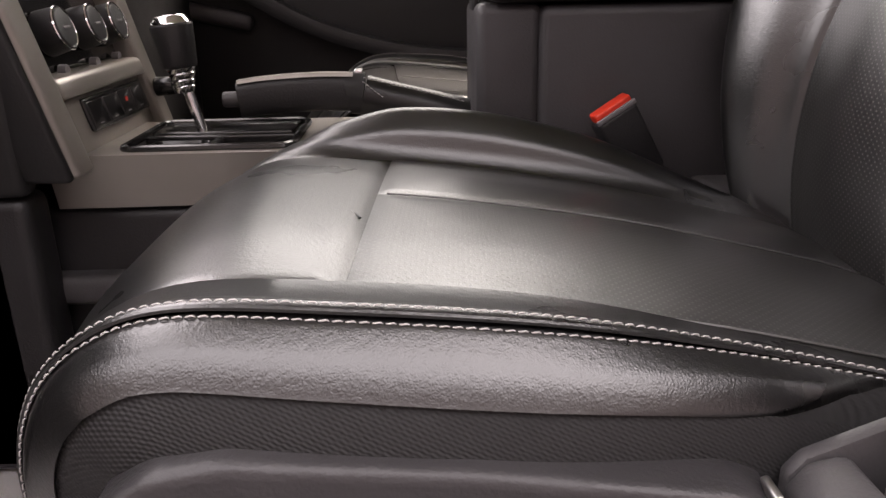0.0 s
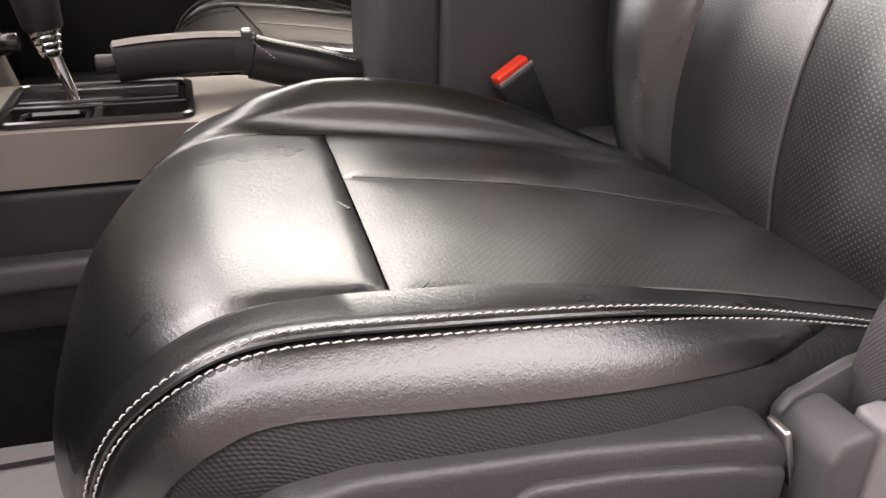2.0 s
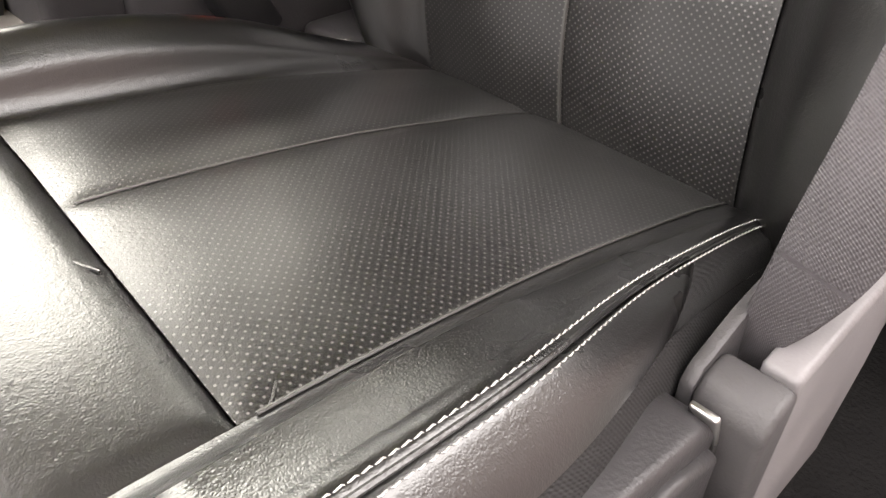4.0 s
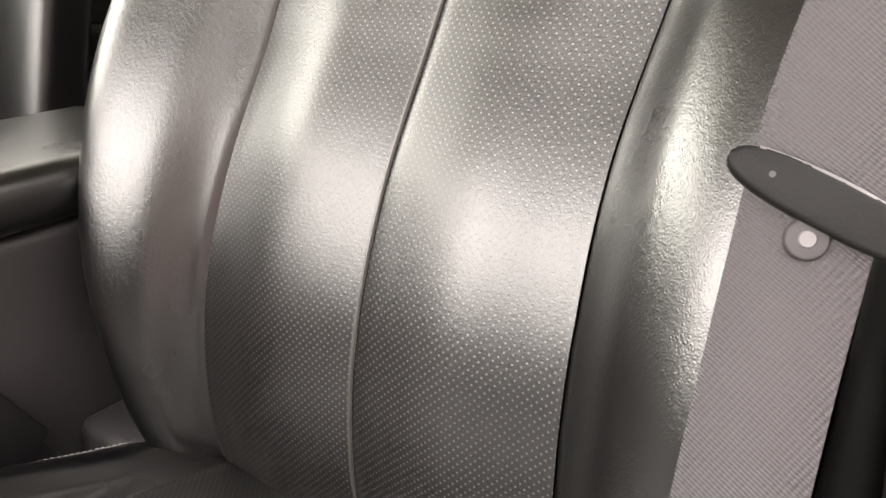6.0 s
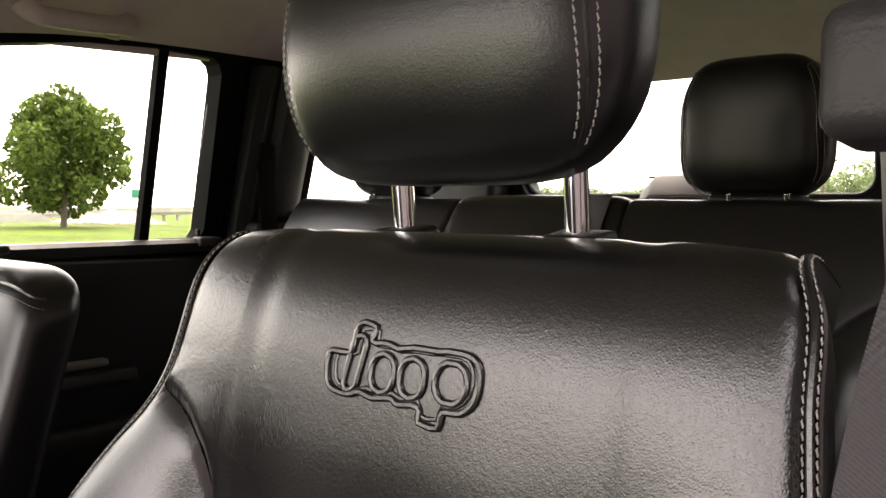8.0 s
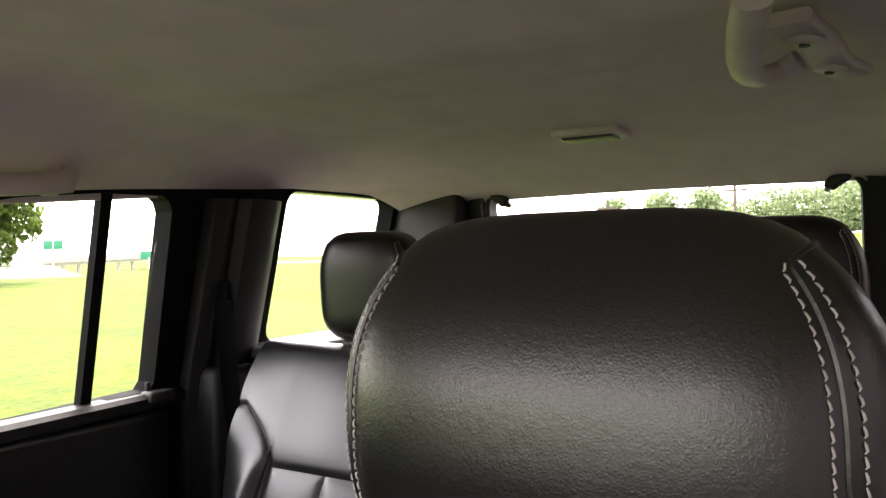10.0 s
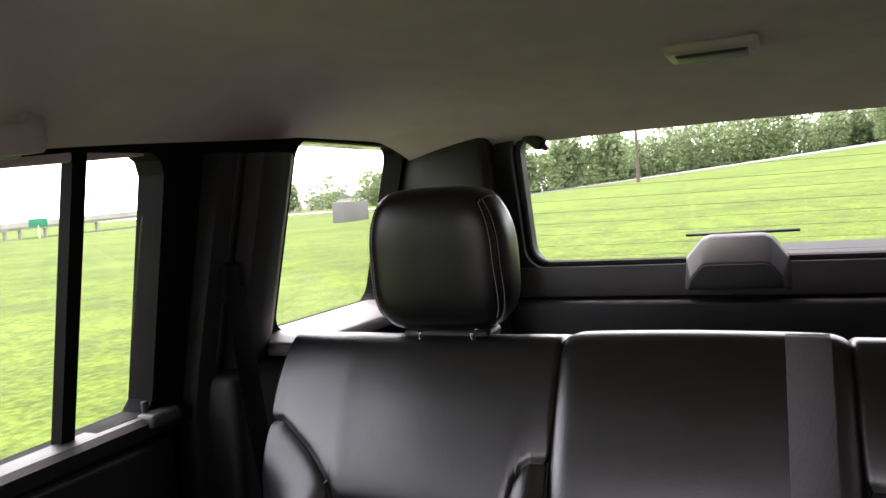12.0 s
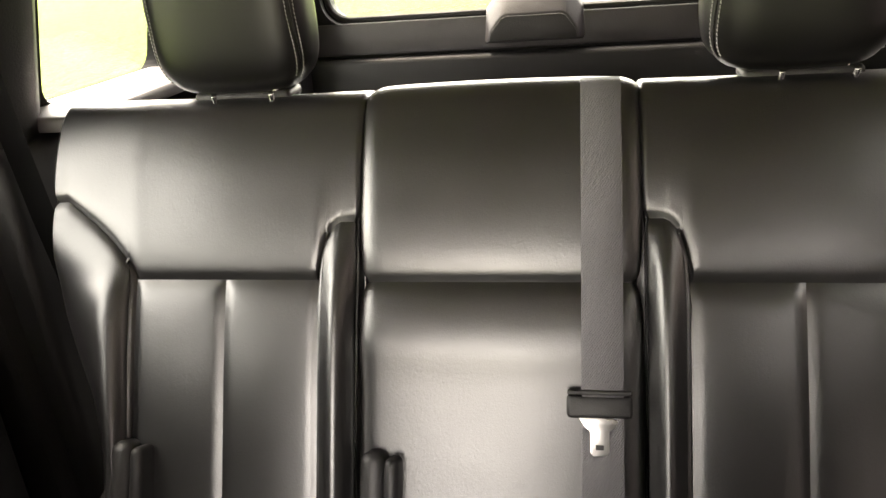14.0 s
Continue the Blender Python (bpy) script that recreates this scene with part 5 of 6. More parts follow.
def emblem():
    """The pressed mark on the backrest: four plain raised pads inside one shared raised outline, without any lettering."""
    root = thing("backrest_emblem", (0.515, 0.550, 1.375), "plain raised leather emblem pressed into the backrest", "emblem")

    def at(u, v, lift=0.0):
        z = 1.350 + v
        xx, zz = BS.at(BS.s_of(1, z, 0.55, 0.9))
        return Vector((xx - 0.0058 - lift, 0.549 - 0.93 * u, zz))

    rim = [(-0.067, 0.026), (-0.056, 0.028), (-0.045, 0.029), (-0.0425, 0.047), (-0.026, 0.047), (-0.027, 0.037), (-0.012, 0.0375), (-0.002, 0.035), (0.012, 0.0375), (0.028, 0.037), (0.045, 0.038),
           (0.061, 0.036), (0.067, 0.027), (0.066, 0.012), (0.056, 0.003), (0.042, 0.002), (0.039, -0.008), (0.023, -0.007), (0.021, 0.002), (0.004, 0.001), (-0.004, 0.004), (-0.02, 0.002), (-0.032, 0.004), (-0.044, 0.001), (-0.061, 0.003), (-0.067, 0.012)]
    loop = [Vector((*p, 0)) for p in rim]
    n = len(loop)
    smooth = []
    for i in range(n):
        for f in (0, 0.33, 0.67):
            q = catmull([loop[i - 1], loop[i], loop[(i + 1) % n], loop[(i + 2) % n]], 1 + f)
            smooth.append(at(q[0], q[1], 0.0008))
    part("outline", sweep(smooth + smooth[:1], circle(0.0026, 8), up=(1, 0, 0.2), caps=False), LEATHER, root)
    inner = [at(0.90 * q[0] + 0.001, 0.0035 + 0.85 * q[1], -0.0002) for q in (catmull([loop[i - 1], loop[i], loop[(i + 1) % n], loop[(i + 2) % n]], 1 + f) for i in range(n) for f in (0, 0.5))]
    part("inner_outline", sweep(inner + inner[:1], circle(0.0018, 8), up=(1, 0, 0.2), caps=False), LEATHER, root)
    for u, v, w, h, lean in ((-0.041, 0.022, 0.013, 0.036, 0.18), (-0.014, 0.0185, 0.021, 0.024, 0), (0.0125, 0.0185, 0.021, 0.024, 0), (0.045, 0.0195, 0.026, 0.024, 0)):
        pad = round_rect(-w / 2, w / 2, -h / 2, h / 2, min(w, h) * 0.48, 6)
        part("pad", sweep([at(u + a + lean * c, v + c, 0.0006) for a, c in pad + pad[:1]], circle(0.0026, 8), up=(1, 0, 0.2), caps=False), LEATHER, root)


emblem()


# ---- rear bench ----
def rear_section(name, y0, y1, inner, outer, label, seam_z, plain=False, flip=False):
    """One part of the rear backrest between y0 and y1; inner and outer are its bolster widths."""
    root = thing(name, (1.3, (y0 + y1) / 2, 0.6), label, "rear seat", "rear seats")
    yc, h = (y0 + y1) / 2, (y1 - y0) / 2
    spine = [(1.09, 0.80), (1.115, 0.92), (1.16, 1.02), (1.210, 1.13), (1.239, 1.19), (1.262, 1.236), (1.279, 1.265), (1.297, 1.305), (1.324, 1.36), (1.357, 1.42), (1.394, 1.469), (1.418, 1.485), (1.45, 1.483), (1.49, 1.475)]
    if plain:
        spine[:4] = [(1.102, 0.80), (1.126, 0.92), (1.172, 1.02), (1.219, 1.13)]
        sec = [(-h + 0.004, -0.05), (-h + 0.002, -0.012), (-h + 0.012, 0.002), (-h + 0.05, 0.006), (0, 0.008), (h - 0.05, 0.006), (h - 0.012, 0.002), (h - 0.002, -0.012), (h - 0.004, -0.05)]
        rs = Surf(yc, spine, sec, lambda s, k: 1.0, lambda s, k: 1.0, sign=-1)
        ss = rs.s_of(1, seam_z)
        up = part("upper_panel", patch(rs, 1, 7, lambda k: ss, lambda k: 1.0, 40, 50, "b", deep=0.004, puff=0.008), REAR_LEATHER, root)
        part("lower_panel", patch(rs, 1, 7, lambda k: 0.0, lambda k: ss, 40, 40, "t", deep=0.004, puff=0.008), REAR_LEATHER, root)
        for a, b in ((0, 1), (7, 8)):
            part("side_panel", patch(rs, a, b, lambda k: 0.0, lambda k: 1.0, 6, 40, ""), REAR_LEATHER, root)
        return root, rs
    lo, hi = (outer, inner) if flip else (inner, outer)
    a, b = -h + lo, h - hi
    sec = [(-h + 0.004, -0.06), (-h + 0.001, -0.010), (-h + 0.010, 0.010), (-h + lo * 0.45, 0.024), (a - 0.012, 0.010), (a, 0.0), (a * 0.5 + b * 0.5, 0.0), (b, 0.0), (b + 0.012, 0.010), (h - hi * 0.45, 0.024), (h - 0.010, 0.010), (h - 0.001, -0.010), (h - 0.004, -0.06)]
    if flip:
        sec[1:5] = [(-h + 0.001, -0.040), (-h + 0.010, -0.016), (a - 0.045, 0.021), (a - 0.012, 0.010)]
    else:
        sec[8:12] = [(b + 0.012, 0.010), (b + 0.045, 0.021), (h - 0.010, -0.016), (h - 0.001, -0.040)]

    def bulge(s, k):
        if catmull(sec, k)[1] <= 0 and not (1.5 < k <= 3 if flip else 9 <= k < 10.5):
            return 1.0
        z = rs.at(s)[1]
        if k <= 5 if flip else k >= 7:
            return smooth_interp([(0.8, 0.8), (1.0, 1.0), (1.2, 1.0), (1.24, 0.8), (1.27, 0.42), (1.30, 0.12), (1.33, 0.0), (1.5, 0.0)], z)
        return smooth_interp([(0.8, 0.8), (1.0, 1.0), (1.2, 1.0), (1.27, 0.75), (1.31, 0.3), (1.345, 0.05), (1.36, 0.0), (1.5, 0.0)], z)

    def width(s, k):
        z = rs.at(s)[1]
        c = catmull(sec, k)[0]
        cut = smooth_interp([(0.80, 0.50), (1.0, 0.54), (1.03, 0.56), (1.08, 0.65), (1.15, 0.82), (1.217, 0.95), (1.3, 1.0), (1.5, 0.99)], z)
        outside = c < a if flip else c > b
        return 1.0 if not outside else 1 + (cut - 1) * min(1.0, (abs(c) - abs(a if flip else b)) / (h - abs(a if flip else b)) + 0.02)

    rs = Surf(yc, spine, sec, width, bulge, sign=-1)
    ss = rs.s_of(1, seam_z)
    top_lo, top_hi = (1.368, 1.338) if flip else (1.338, 1.368)

    def border(k):
        if 5 <= k <= 7:
            return ss
        c = catmull(sec, k)[0]
        f = (a - c) / (a + h - 0.02) if k < 5 else (c - b) / (h - 0.02 - b)
        f = min(max(f, 0.0), 1.0)
        z = seam_z + ((top_lo if k < 5 else top_hi) - seam_z) * (f ** 0.68 if (k < 5) == flip else math.sqrt(1 - (1 - f) ** 2))
        return rs.s_of(1, z, 0.2, 0.9)

    up = part("upper_panel", patch(rs, 1, 11, border, lambda k: 1.0, 130, 44, "b", deep=0.004, puff=0.008), REAR_LEATHER, root)
    for p, q in ((5, 6), (6, 7)):
        part("insert", patch(rs, p, q, lambda k: 0.0, border, 18, 40, "lrt", deep=0.003, puff=0.004), REAR_LEATHER, root)
    for p, q in ((1, 5), (7, 11)):
        part("bolster", patch(rs, p, q, lambda k: 0.0, border, 52, 44, "lrt", deep=0.003, puff=0.005), REAR_LEATHER, root)
    for p, q in ((0, 1), (11, 12)):
        part("side_panel", patch(rs, p, q, lambda k: 0.0, lambda k: 1.0, 6, 40, ""), REAR_LEATHER, root)
    return root, rs


sec_p, RS_P = rear_section("rear_seat_back", 1.121, 1.588, 0.056, 0.135, "black leather rear backrest beside the passenger door", 1.265)
sec_m, RS_M = rear_section("rear_seat_back", 0.745, 1.114, 0, 0, "black leather middle rear backrest with the belt lying on it", 1.262, plain=True)
sec_d, RS_D = rear_section("rear_seat_back", 0.272, 0.738, 0.056, 0.135, "black leather rear backrest on the driver's side", 1.262, flip=True)
for root, y in ((sec_p, 1.322), (sec_d, 0.546)):
    headrest(root, y - 0.004, 1.498, 1.728, 1.395, 0.238, 0.115, mat=REAR_HEAD, lean=-0.06, curved=False)
    part("headrest_base", rbox((0.060, 0.15, 0.018), 0.008, pose(1.450, y - 0.012, 1.494)), PLASTIC, root)
    y -= 0.02
    for i in (-1, 1):
        part("post", cyl((1.430, y + i * 0.044, 1.47), (1.430, y + i * 0.044, 1.512), 0.006, 0.006, 12), CHROME, root, "chrome post")
        part("button", cyl((1.402, y + i * 0.044 - 0.004, 1.492), (1.398, y + i * 0.044 - 0.004, 1.503), 0.005, 0.004, 10, 0.001), CHROME, root, "small chrome button")
    part("back_shell", prism([(1.14, 0.78), (1.30, 0.78), (1.53, 1.40), (1.50, 1.468), (1.44, 1.478), (1.40, 1.45)], "y", y - 0.19, y + 0.23, 0.012), REAR_LEATHER, root)
part("back_shell", prism([(1.14, 0.78), (1.30, 0.78), (1.53, 1.40), (1.50, 1.462), (1.44, 1.470), (1.40, 1.44)], "y", 0.76, 1.10, 0.012), REAR_LEATHER, sec_m)
bench = thing("rear_cushion", (0.95, YC, 0.6), "black leather rear bench cushion", "rear seat", "rear seats")
part("cushion", rbox((0.46, 1.28, 0.18), 0.06, pose(0.97, 0.93, 0.77, 0, 4, 0), 5), REAR_LEATHER, bench)
part("base", boxed(0.80, 1.22, 0.30, 1.55, 0.40, 0.70, 0.02), PLASTIC, bench)


def middle_belt():
    root = thing("middle_seat_belt", (1.30, 0.79, 1.3), "grey middle seat belt with its steel tongue hanging loose", "seat belt")
    pts = [Vector((x - 0.012, 0.793, z + 0.006)) for x, z in ((1.425, 1.496), (1.398, 1.488), (1.356, 1.432), (1.317, 1.366), (1.289, 1.305), (1.267, 1.262), (1.247, 1.22), (1.192, 1.10), (1.145, 1.00), (1.10, 0.86), (1.03, 0.86))]
    part("webbing", strap(curve([tuple(p) for p in pts], 50), 0.052, 0.0018, (-1, 0, 0.5)), MID_WEB, root, "grey woven webbing")
    z = 1.128
    x = 1.195
    m = pose(x, 0.797, z, 0, 27, 0)
    tongue = part("tongue", rbox((0.014, 0.082, 0.030), 0.006, m), PLASTIC, root, "black moulded tongue head")
    part("grip", rbox((0.010, 0.080, 0.006), 0.002, m @ pose(-0.006, 0, 0.018)), PLASTIC, tongue)
    bm = prism([(-0.026, -0.014), (0.026, -0.014), (0.018, -0.026), (0.012, -0.030), (0.012, -0.056), (0.008, -0.061), (-0.008, -0.061), (-0.012, -0.056), (-0.012, -0.030), (-0.018, -0.026)], "x", -0.006, -0.003, 0.0006)
    bmesh.ops.transform(bm, matrix=m, verts=bm.verts)
    part("plate", bm, STEEL, tongue, "bright steel tongue plate")
    part("slot", rbox((0.001, 0.010, 0.006), 0.0003, m @ pose(-0.0066, 0, -0.050)), PLASTIC, tongue)


middle_belt()


def recliner(y, label):
    root = thing("seat_recliner", (1.17, y, 1.03), label, "seat latch", "seat latches")
    part("housing", rbox((0.05, 0.036, 0.10), 0.016, pose(1.150, y, 1.02, 0, 27, 0), 4), PLASTIC, root)
    part("cap", rbox((0.05, 0.020, 0.095), 0.014, pose(1.145, y - 0.026, 1.018, 0, 27, 0), 4), PLASTIC, root)


# Filler box, not a known part: it blocks a bright gap behind the belt.
tagged(part("trim_gap_filler", boxed(0.76, 1.55, 0.19, 0.285, 0.42, 1.02, 0.02), TRIM_PLASTIC), "black filler box added beside the rear bench to block stray light", "trim", kind="structure")
recliner(1.09, "black plastic hinge cover between the rear seats")
recliner(1.452, "black plastic hinge cover at the rear seat's edge")
strap_root = thing("pull_strap", (1.16, 1.49, 1.0), "black cloth pull strap beside the rear seat", "strap")
part("loop", strap(curve([(1.15, 1.45, 1.01), (1.13, 1.475, 1.0), (1.125, 1.49, 0.96), (1.13, 1.50, 0.90)], 16), 0.018, 0.002, (-1, 0, 0.3)), SKIRT, strap_root)


for ob in [o for o in scene.objects if o.parent is None and o.name.split(".")[0] in ("rear_seat_back", "middle_seat_belt", "seat_recliner", "pull_strap")]:
    ob.location = Vector((0.36, 0.833, 1.687)) + (ob.location - Vector((0.36, 0.833, 1.687))) * 0.93
    ob.scale = (0.93,) * 3


# ---- driver's belt, buckle and pillar ----
def front_belt():
    root = thing("driver_seat_belt", (0.28, 0.31, 0.80), "grey woven driver's seat belt running up to the pillar", "seat belt")
    pts = [(0.216, 0.304, 0.772), (0.212, 0.298, 0.8), (0.212, 0.289, 0.829), (0.218, 0.282, 0.861), (0.232, 0.278, 0.906), (0.266, 0.279, 0.962), (0.302, 0.282, 1.023), (0.338, 0.284, 1.089), (0.367, 0.283, 1.158), (0.39, 0.272, 1.228), (0.415, 0.264, 1.298), (0.452, 0.252, 1.415), (0.51, 0.232, 1.515), (0.56, 0.212, 1.6)]
    line = curve(pts, 90)
    part("webbing", strap(line, 0.056, 0.0018, (-0.9, -0.15, 0.38), [0.92 * smooth_interp([(0.76, 0.40), (0.795, 0.52), (0.83, 0.78), (0.865, 0.97), (0.92, 1.0), (1.05, 1.05), (1.12, 1.087), (1.6, 1.087)], q.z) for q in line]), WEB, root, "grey woven webbing")
    fold = [q + Vector((-0.0035, -0.001, 0.001)) for q in line if q.z < 0.850]
    part("sewn_end", strap(fold, 0.054, 0.0045, (-0.9, -0.15, 0.38), [0.92 * smooth_interp([(0.76, 0.36), (0.795, 0.50), (0.83, 0.76), (0.865, 0.95)], q.z) for q in fold]), WEB, root, "doubled and sewn webbing end")
    p = Vector((0.3515, 0.278, 1.115))
    side = Vector((0.09, -0.94, -0.36)).normalized()
    along = Vector((0.39, 0.0, 0.92))
    face = side.cross(along).normalized()
    face = face if face.x < 0 else -face
    up = face.cross(side).normalized()
    t = up if up.z > 0 else -up
    m = Matrix((side, t, side.cross(t))).transposed().to_4x4()
    m.translation = p
    lozenge = [(0.046 * math.copysign(abs(math.cos(u)) ** 0.75, math.cos(u)), 0.0112 * math.copysign(abs(math.sin(u)) ** 0.8, math.sin(u))) for u in np.linspace(0, 2 * math.pi, 29)[:-1]]
    bm = prism(lozenge, "z", -0.005, 0.009, 0.0028, 3)
    bmesh.ops.transform(bm, matrix=m, verts=bm.verts)
    tongue = part("tongue", bm, TONGUE_PLASTIC, root, "dark moulded tongue bar")
    for i in (-0.026, 0.026):
        part("dimple", cyl(m @ Vector((i, 0.0, 0.0086)), m @ Vector((i, 0.0, 0.0096)), 0.0016, 0.0014, 10), GREY_PLASTIC, tongue)
    # Pale rim: the light along the tongue's top edge, put into colour.
    part("top_edge", sweep([m @ Vector((u * 0.036, 0.0098 - 0.003 * u * u, 0.006)) for u in np.linspace(-1, 1, 13)], circle(0.0022, 8)), PALE_PLASTIC, tongue)
    q = p + t * -0.0165 + face * 0.001
    b = part("stop_button", cyl(q - face * 0.001, q + face * 0.004, 0.0098, 0.0088, 24, 0.001), WEB, root, "grey plastic stop button")
    part("rim", cyl(q + face * 0.0038, q + face * 0.0052, 0.004, 0.0034, 14), PALE_PLASTIC, b)
    anchor = thing("belt_anchor", (0.24, 0.29, 0.70), "pale grey plastic belt anchor cover on the seat's side", "belt anchor")
    part("front_block", prism([(0.155, 0.62), (0.186, 0.62), (0.187, 0.797), (0.178, 0.798), (0.164, 0.795), (0.155, 0.782)], "y", 0.262, 0.306, 0.005, 3), GREY_PLASTIC, anchor)
    part("cover", prism([(0.1895, 0.62), (0.33, 0.62), (0.355, 0.70), (0.358, 0.790), (0.345, 0.806), (0.32, 0.808), (0.28, 0.806), (0.191, 0.798)], "y", 0.264, 0.288, 0.005, 3), PALE_PLASTIC, anchor, "pale plastic cover")
    part("inner_wall", prism([(0.158, 0.66), (0.36, 0.66), (0.37, 0.832), (0.27, 0.824), (0.205, 0.811), (0.166, 0.795), (0.158, 0.785)], "y", 0.306, 0.316, 0.003, 2), GREY_PLASTIC, anchor)
    part("metal_tab", rbox((0.005, 0.018, 0.045), 0.002, pose(0.150, 0.292, 0.770, 0, -18, 0)), STEEL, anchor)


front_belt()


def buckle(x, y, z, label, small=1.0):
    root = thing("seat_belt_buckle", (x, y, z - 0.06), label, "buckle", "buckles")
    m = pose(x, y, z, 0, -30, 12) @ Matrix.Diagonal((small, small, small, 1))
    part("body", rbox((0.050, 0.026, 0.085), 0.005, m @ pose(0, 0, -0.046)), PLASTIC, root)
    part("release_button", rbox((0.046, 0.018, 0.012), 0.003, m @ pose(0, -0.001, 0.001)), RED, root, "red release button")
    part("rim", rbox((0.050, 0.004, 0.006), 0.0015, m @ pose(0, -0.012, -0.002)), PALE_PLASTIC, root)
    part("stalk", rbox((0.030, 0.014, 0.10), 0.004, m @ pose(0.0, 0, -0.13)), PLASTIC, root)


buckle(0.200, 0.842, 0.872, "black seat belt buckle with a red release button")
buckle(0.24, 1.055, 0.86, "second black buckle with a red button by the passenger seat")


def b_pillar():
    root = thing("b_pillar_trim", (0.68, 0.16, 1.2), "grey plastic pillar cover behind the driver's door", "pillar trim", "pillar covers")
    rows = []
    bm = bmesh.new()
    sec = [(0.0, 0.0), (0.015, 0.05), (0.05, 0.065), (0.12, 0.062), (0.15, 0.03), (0.15, -0.10), (0.0, -0.10)]
    for z in np.linspace(0.44, 1.86, 14):
        base = 0.232 + 0.10 * max(0.0, z - 1.45) - 0.12 * max(0.0, 1.35 - z)
        wide = 1.0 + 0.5 * max(0.0, (1.0 - z))
        rows.append([bm.verts.new((0.615 + 0.02 * (z - 1.2) + x * wide, base + d, z)) for x, d in sec])
    for a, b in zip(rows, rows[1:]):
        for i in range(len(sec)):
            bm.faces.new((a[i], a[(i + 1) % len(sec)], b[(i + 1) % len(sec)], b[i]))
    bm.faces.new(rows[0])
    bm.faces.new(rows[-1])
    bmesh.ops.recalc_face_normals(bm, faces=bm.faces)
    part("cover", bm, GREY_PLASTIC, root)
    part("belt_ring", rbox((0.02, 0.07, 0.035), 0.009, pose(0.565, 0.205, 1.585, 0, -20, 25), 4), PLASTIC, root)
    part("height_slider", rbox((0.07, 0.042, 0.054), 0.011, pose(0.487, 0.279, 1.530, 0, 0, 0), 4), BOX_PLASTIC, root, "rounded grey belt guide")


b_pillar()


# ---- centre console and dashboard ----
def console():
    root = thing("centre_console", (-0.1, 0.95, 0.42), "centre console with satin silver top and dark sides", "centre console")
    part("side_panel", boxed(-0.60, 0.06, 0.872, 1.045, 0.42, 0.765, 0.012), PLASTIC, root)
    part("ledge", boxed(-0.60, 0.05, 0.845, 0.90, 0.655, 0.692, 0.012), GREY_PLASTIC, root)
    # silver top with the tray opening
    ring = round_rect(-0.352, -0.158, 0.876, 1.046, 0.016, 4)
    bm = bmesh.new()
    for quad in holed([(-0.43, 0.858), (0.06, 0.858), (0.06, 1.075), (-0.43, 1.075)], ring):
        bm.faces.new([bm.verts.new((x, y, 0.832)) for x, y in quad])
    bmesh.ops.remove_doubles(bm, verts=bm.verts, dist=1e-5)
    got = bmesh.ops.extrude_face_region(bm, geom=bm.faces[:])
    for v in got["geom"]:
        if isinstance(v, bmesh.types.BMVert):
            v.co.z -= 0.064
            if v.co.y < 0.865:
                v.co.y += 0.014
    bmesh.ops.recalc_face_normals(bm, faces=bm.faces)
    part("top_trim", bm, SILVER, root, "satin silver trim", smooth=False)
    rim = [Vector((x, y, 0.834)) for x, y in ring + ring[:1]]
    tray = part("tray", sweep(rim, circle(0.005, 8), up=(0, 0, 1), caps=False), GLOSS_BLACK, root, "glossy black cup tray rim")
    part("tray_floor", boxed(-0.355, -0.155, 0.873, 1.05, 0.768, 0.778, 0.003), PLASTIC, tray)
    part("divider", boxed(-0.262, -0.250, 0.878, 0.955, 0.772, 0.833, 0.004), GLOSS_BLACK, tray)
    part("divider", boxed(-0.350, -0.162, 0.955, 0.965, 0.772, 0.834, 0.003), GLOSS_BLACK, tray)
    bin_path = [Vector((x, y, 0.826)) for x, y in round_rect(-0.335, -0.268, 0.886, 0.950, 0.012, 4)]
    part("bin_rim", sweep(bin_path + bin_path[:1], circle(0.004, 6), caps=False), GLOSS_BLACK, tray)
    # storage box with padded lid
    part("box_front", boxed(0.055, 0.128, 0.875, 1.05, 0.60, 0.985, 0.012), BOX_PLASTIC, root, "dark grey plastic box front")
    part("box_side", boxed(0.124, 0.46, 0.868, 1.06, 0.55, 0.982, 0.012), BOX_PLASTIC, root, "dark grey grained plastic box side")
    lid = part("lid", rbox((0.42, 0.215, 0.055), 0.022, pose(0.27, 0.962, 1.012), 5), LEATHER, root, "black padded leather lid")
    pts = [Vector((0.066, y, 0.992)) for y in np.linspace(0.87, 1.05, 12)]
    part("stitching", stitches(pts, [Vector((-1, 0, 0.2))] * 12), THREAD, lid, "pale grey stitching")
    part("latch", rbox((0.008, 0.05, 0.02), 0.003, pose(0.058, 0.95, 0.985)), PLASTIC, root)


console()


def shift_lever():
    root = thing("shift_lever", (-0.28, 0.985, 0.83), "black leather shift lever with chrome cap and stem", "shift lever")
    a, b = Vector((-0.278, 0.985, 0.80)), Vector((-0.303, 0.985, 0.905))
    part("stem", cyl(a, b, 0.006, 0.007, 14), CHROME, root, "chrome stem")
    d = Vector((-0.010, 0, 0.1)).normalized()
    part("cone", join(*[cyl(b + d * (-0.022 + 0.008 * i), b + d * (-0.014 + 0.008 * i), 0.010 + 0.0018 * i, 0.0135 + 0.0018 * i, 18, 0.001) for i in range(4)]), CHROME, root, "ribbed chrome cone")
    part("knob", join(cyl(b + d * 0.008, b + d * 0.062, 0.021, 0.026, 26, 0.004)), PLASTIC, root, "black leather knob")
    part("cap", cyl(b + d * 0.060, b + d * 0.072, 0.0262, 0.018, 26, 0.004), CHROME, root, "chrome cap")
    part("gate", boxed(-0.345, -0.17, 0.968, 1.040, 0.826, 0.836, 0.003), GLOSS_BLACK, root, "glossy black shift gate")


shift_lever()


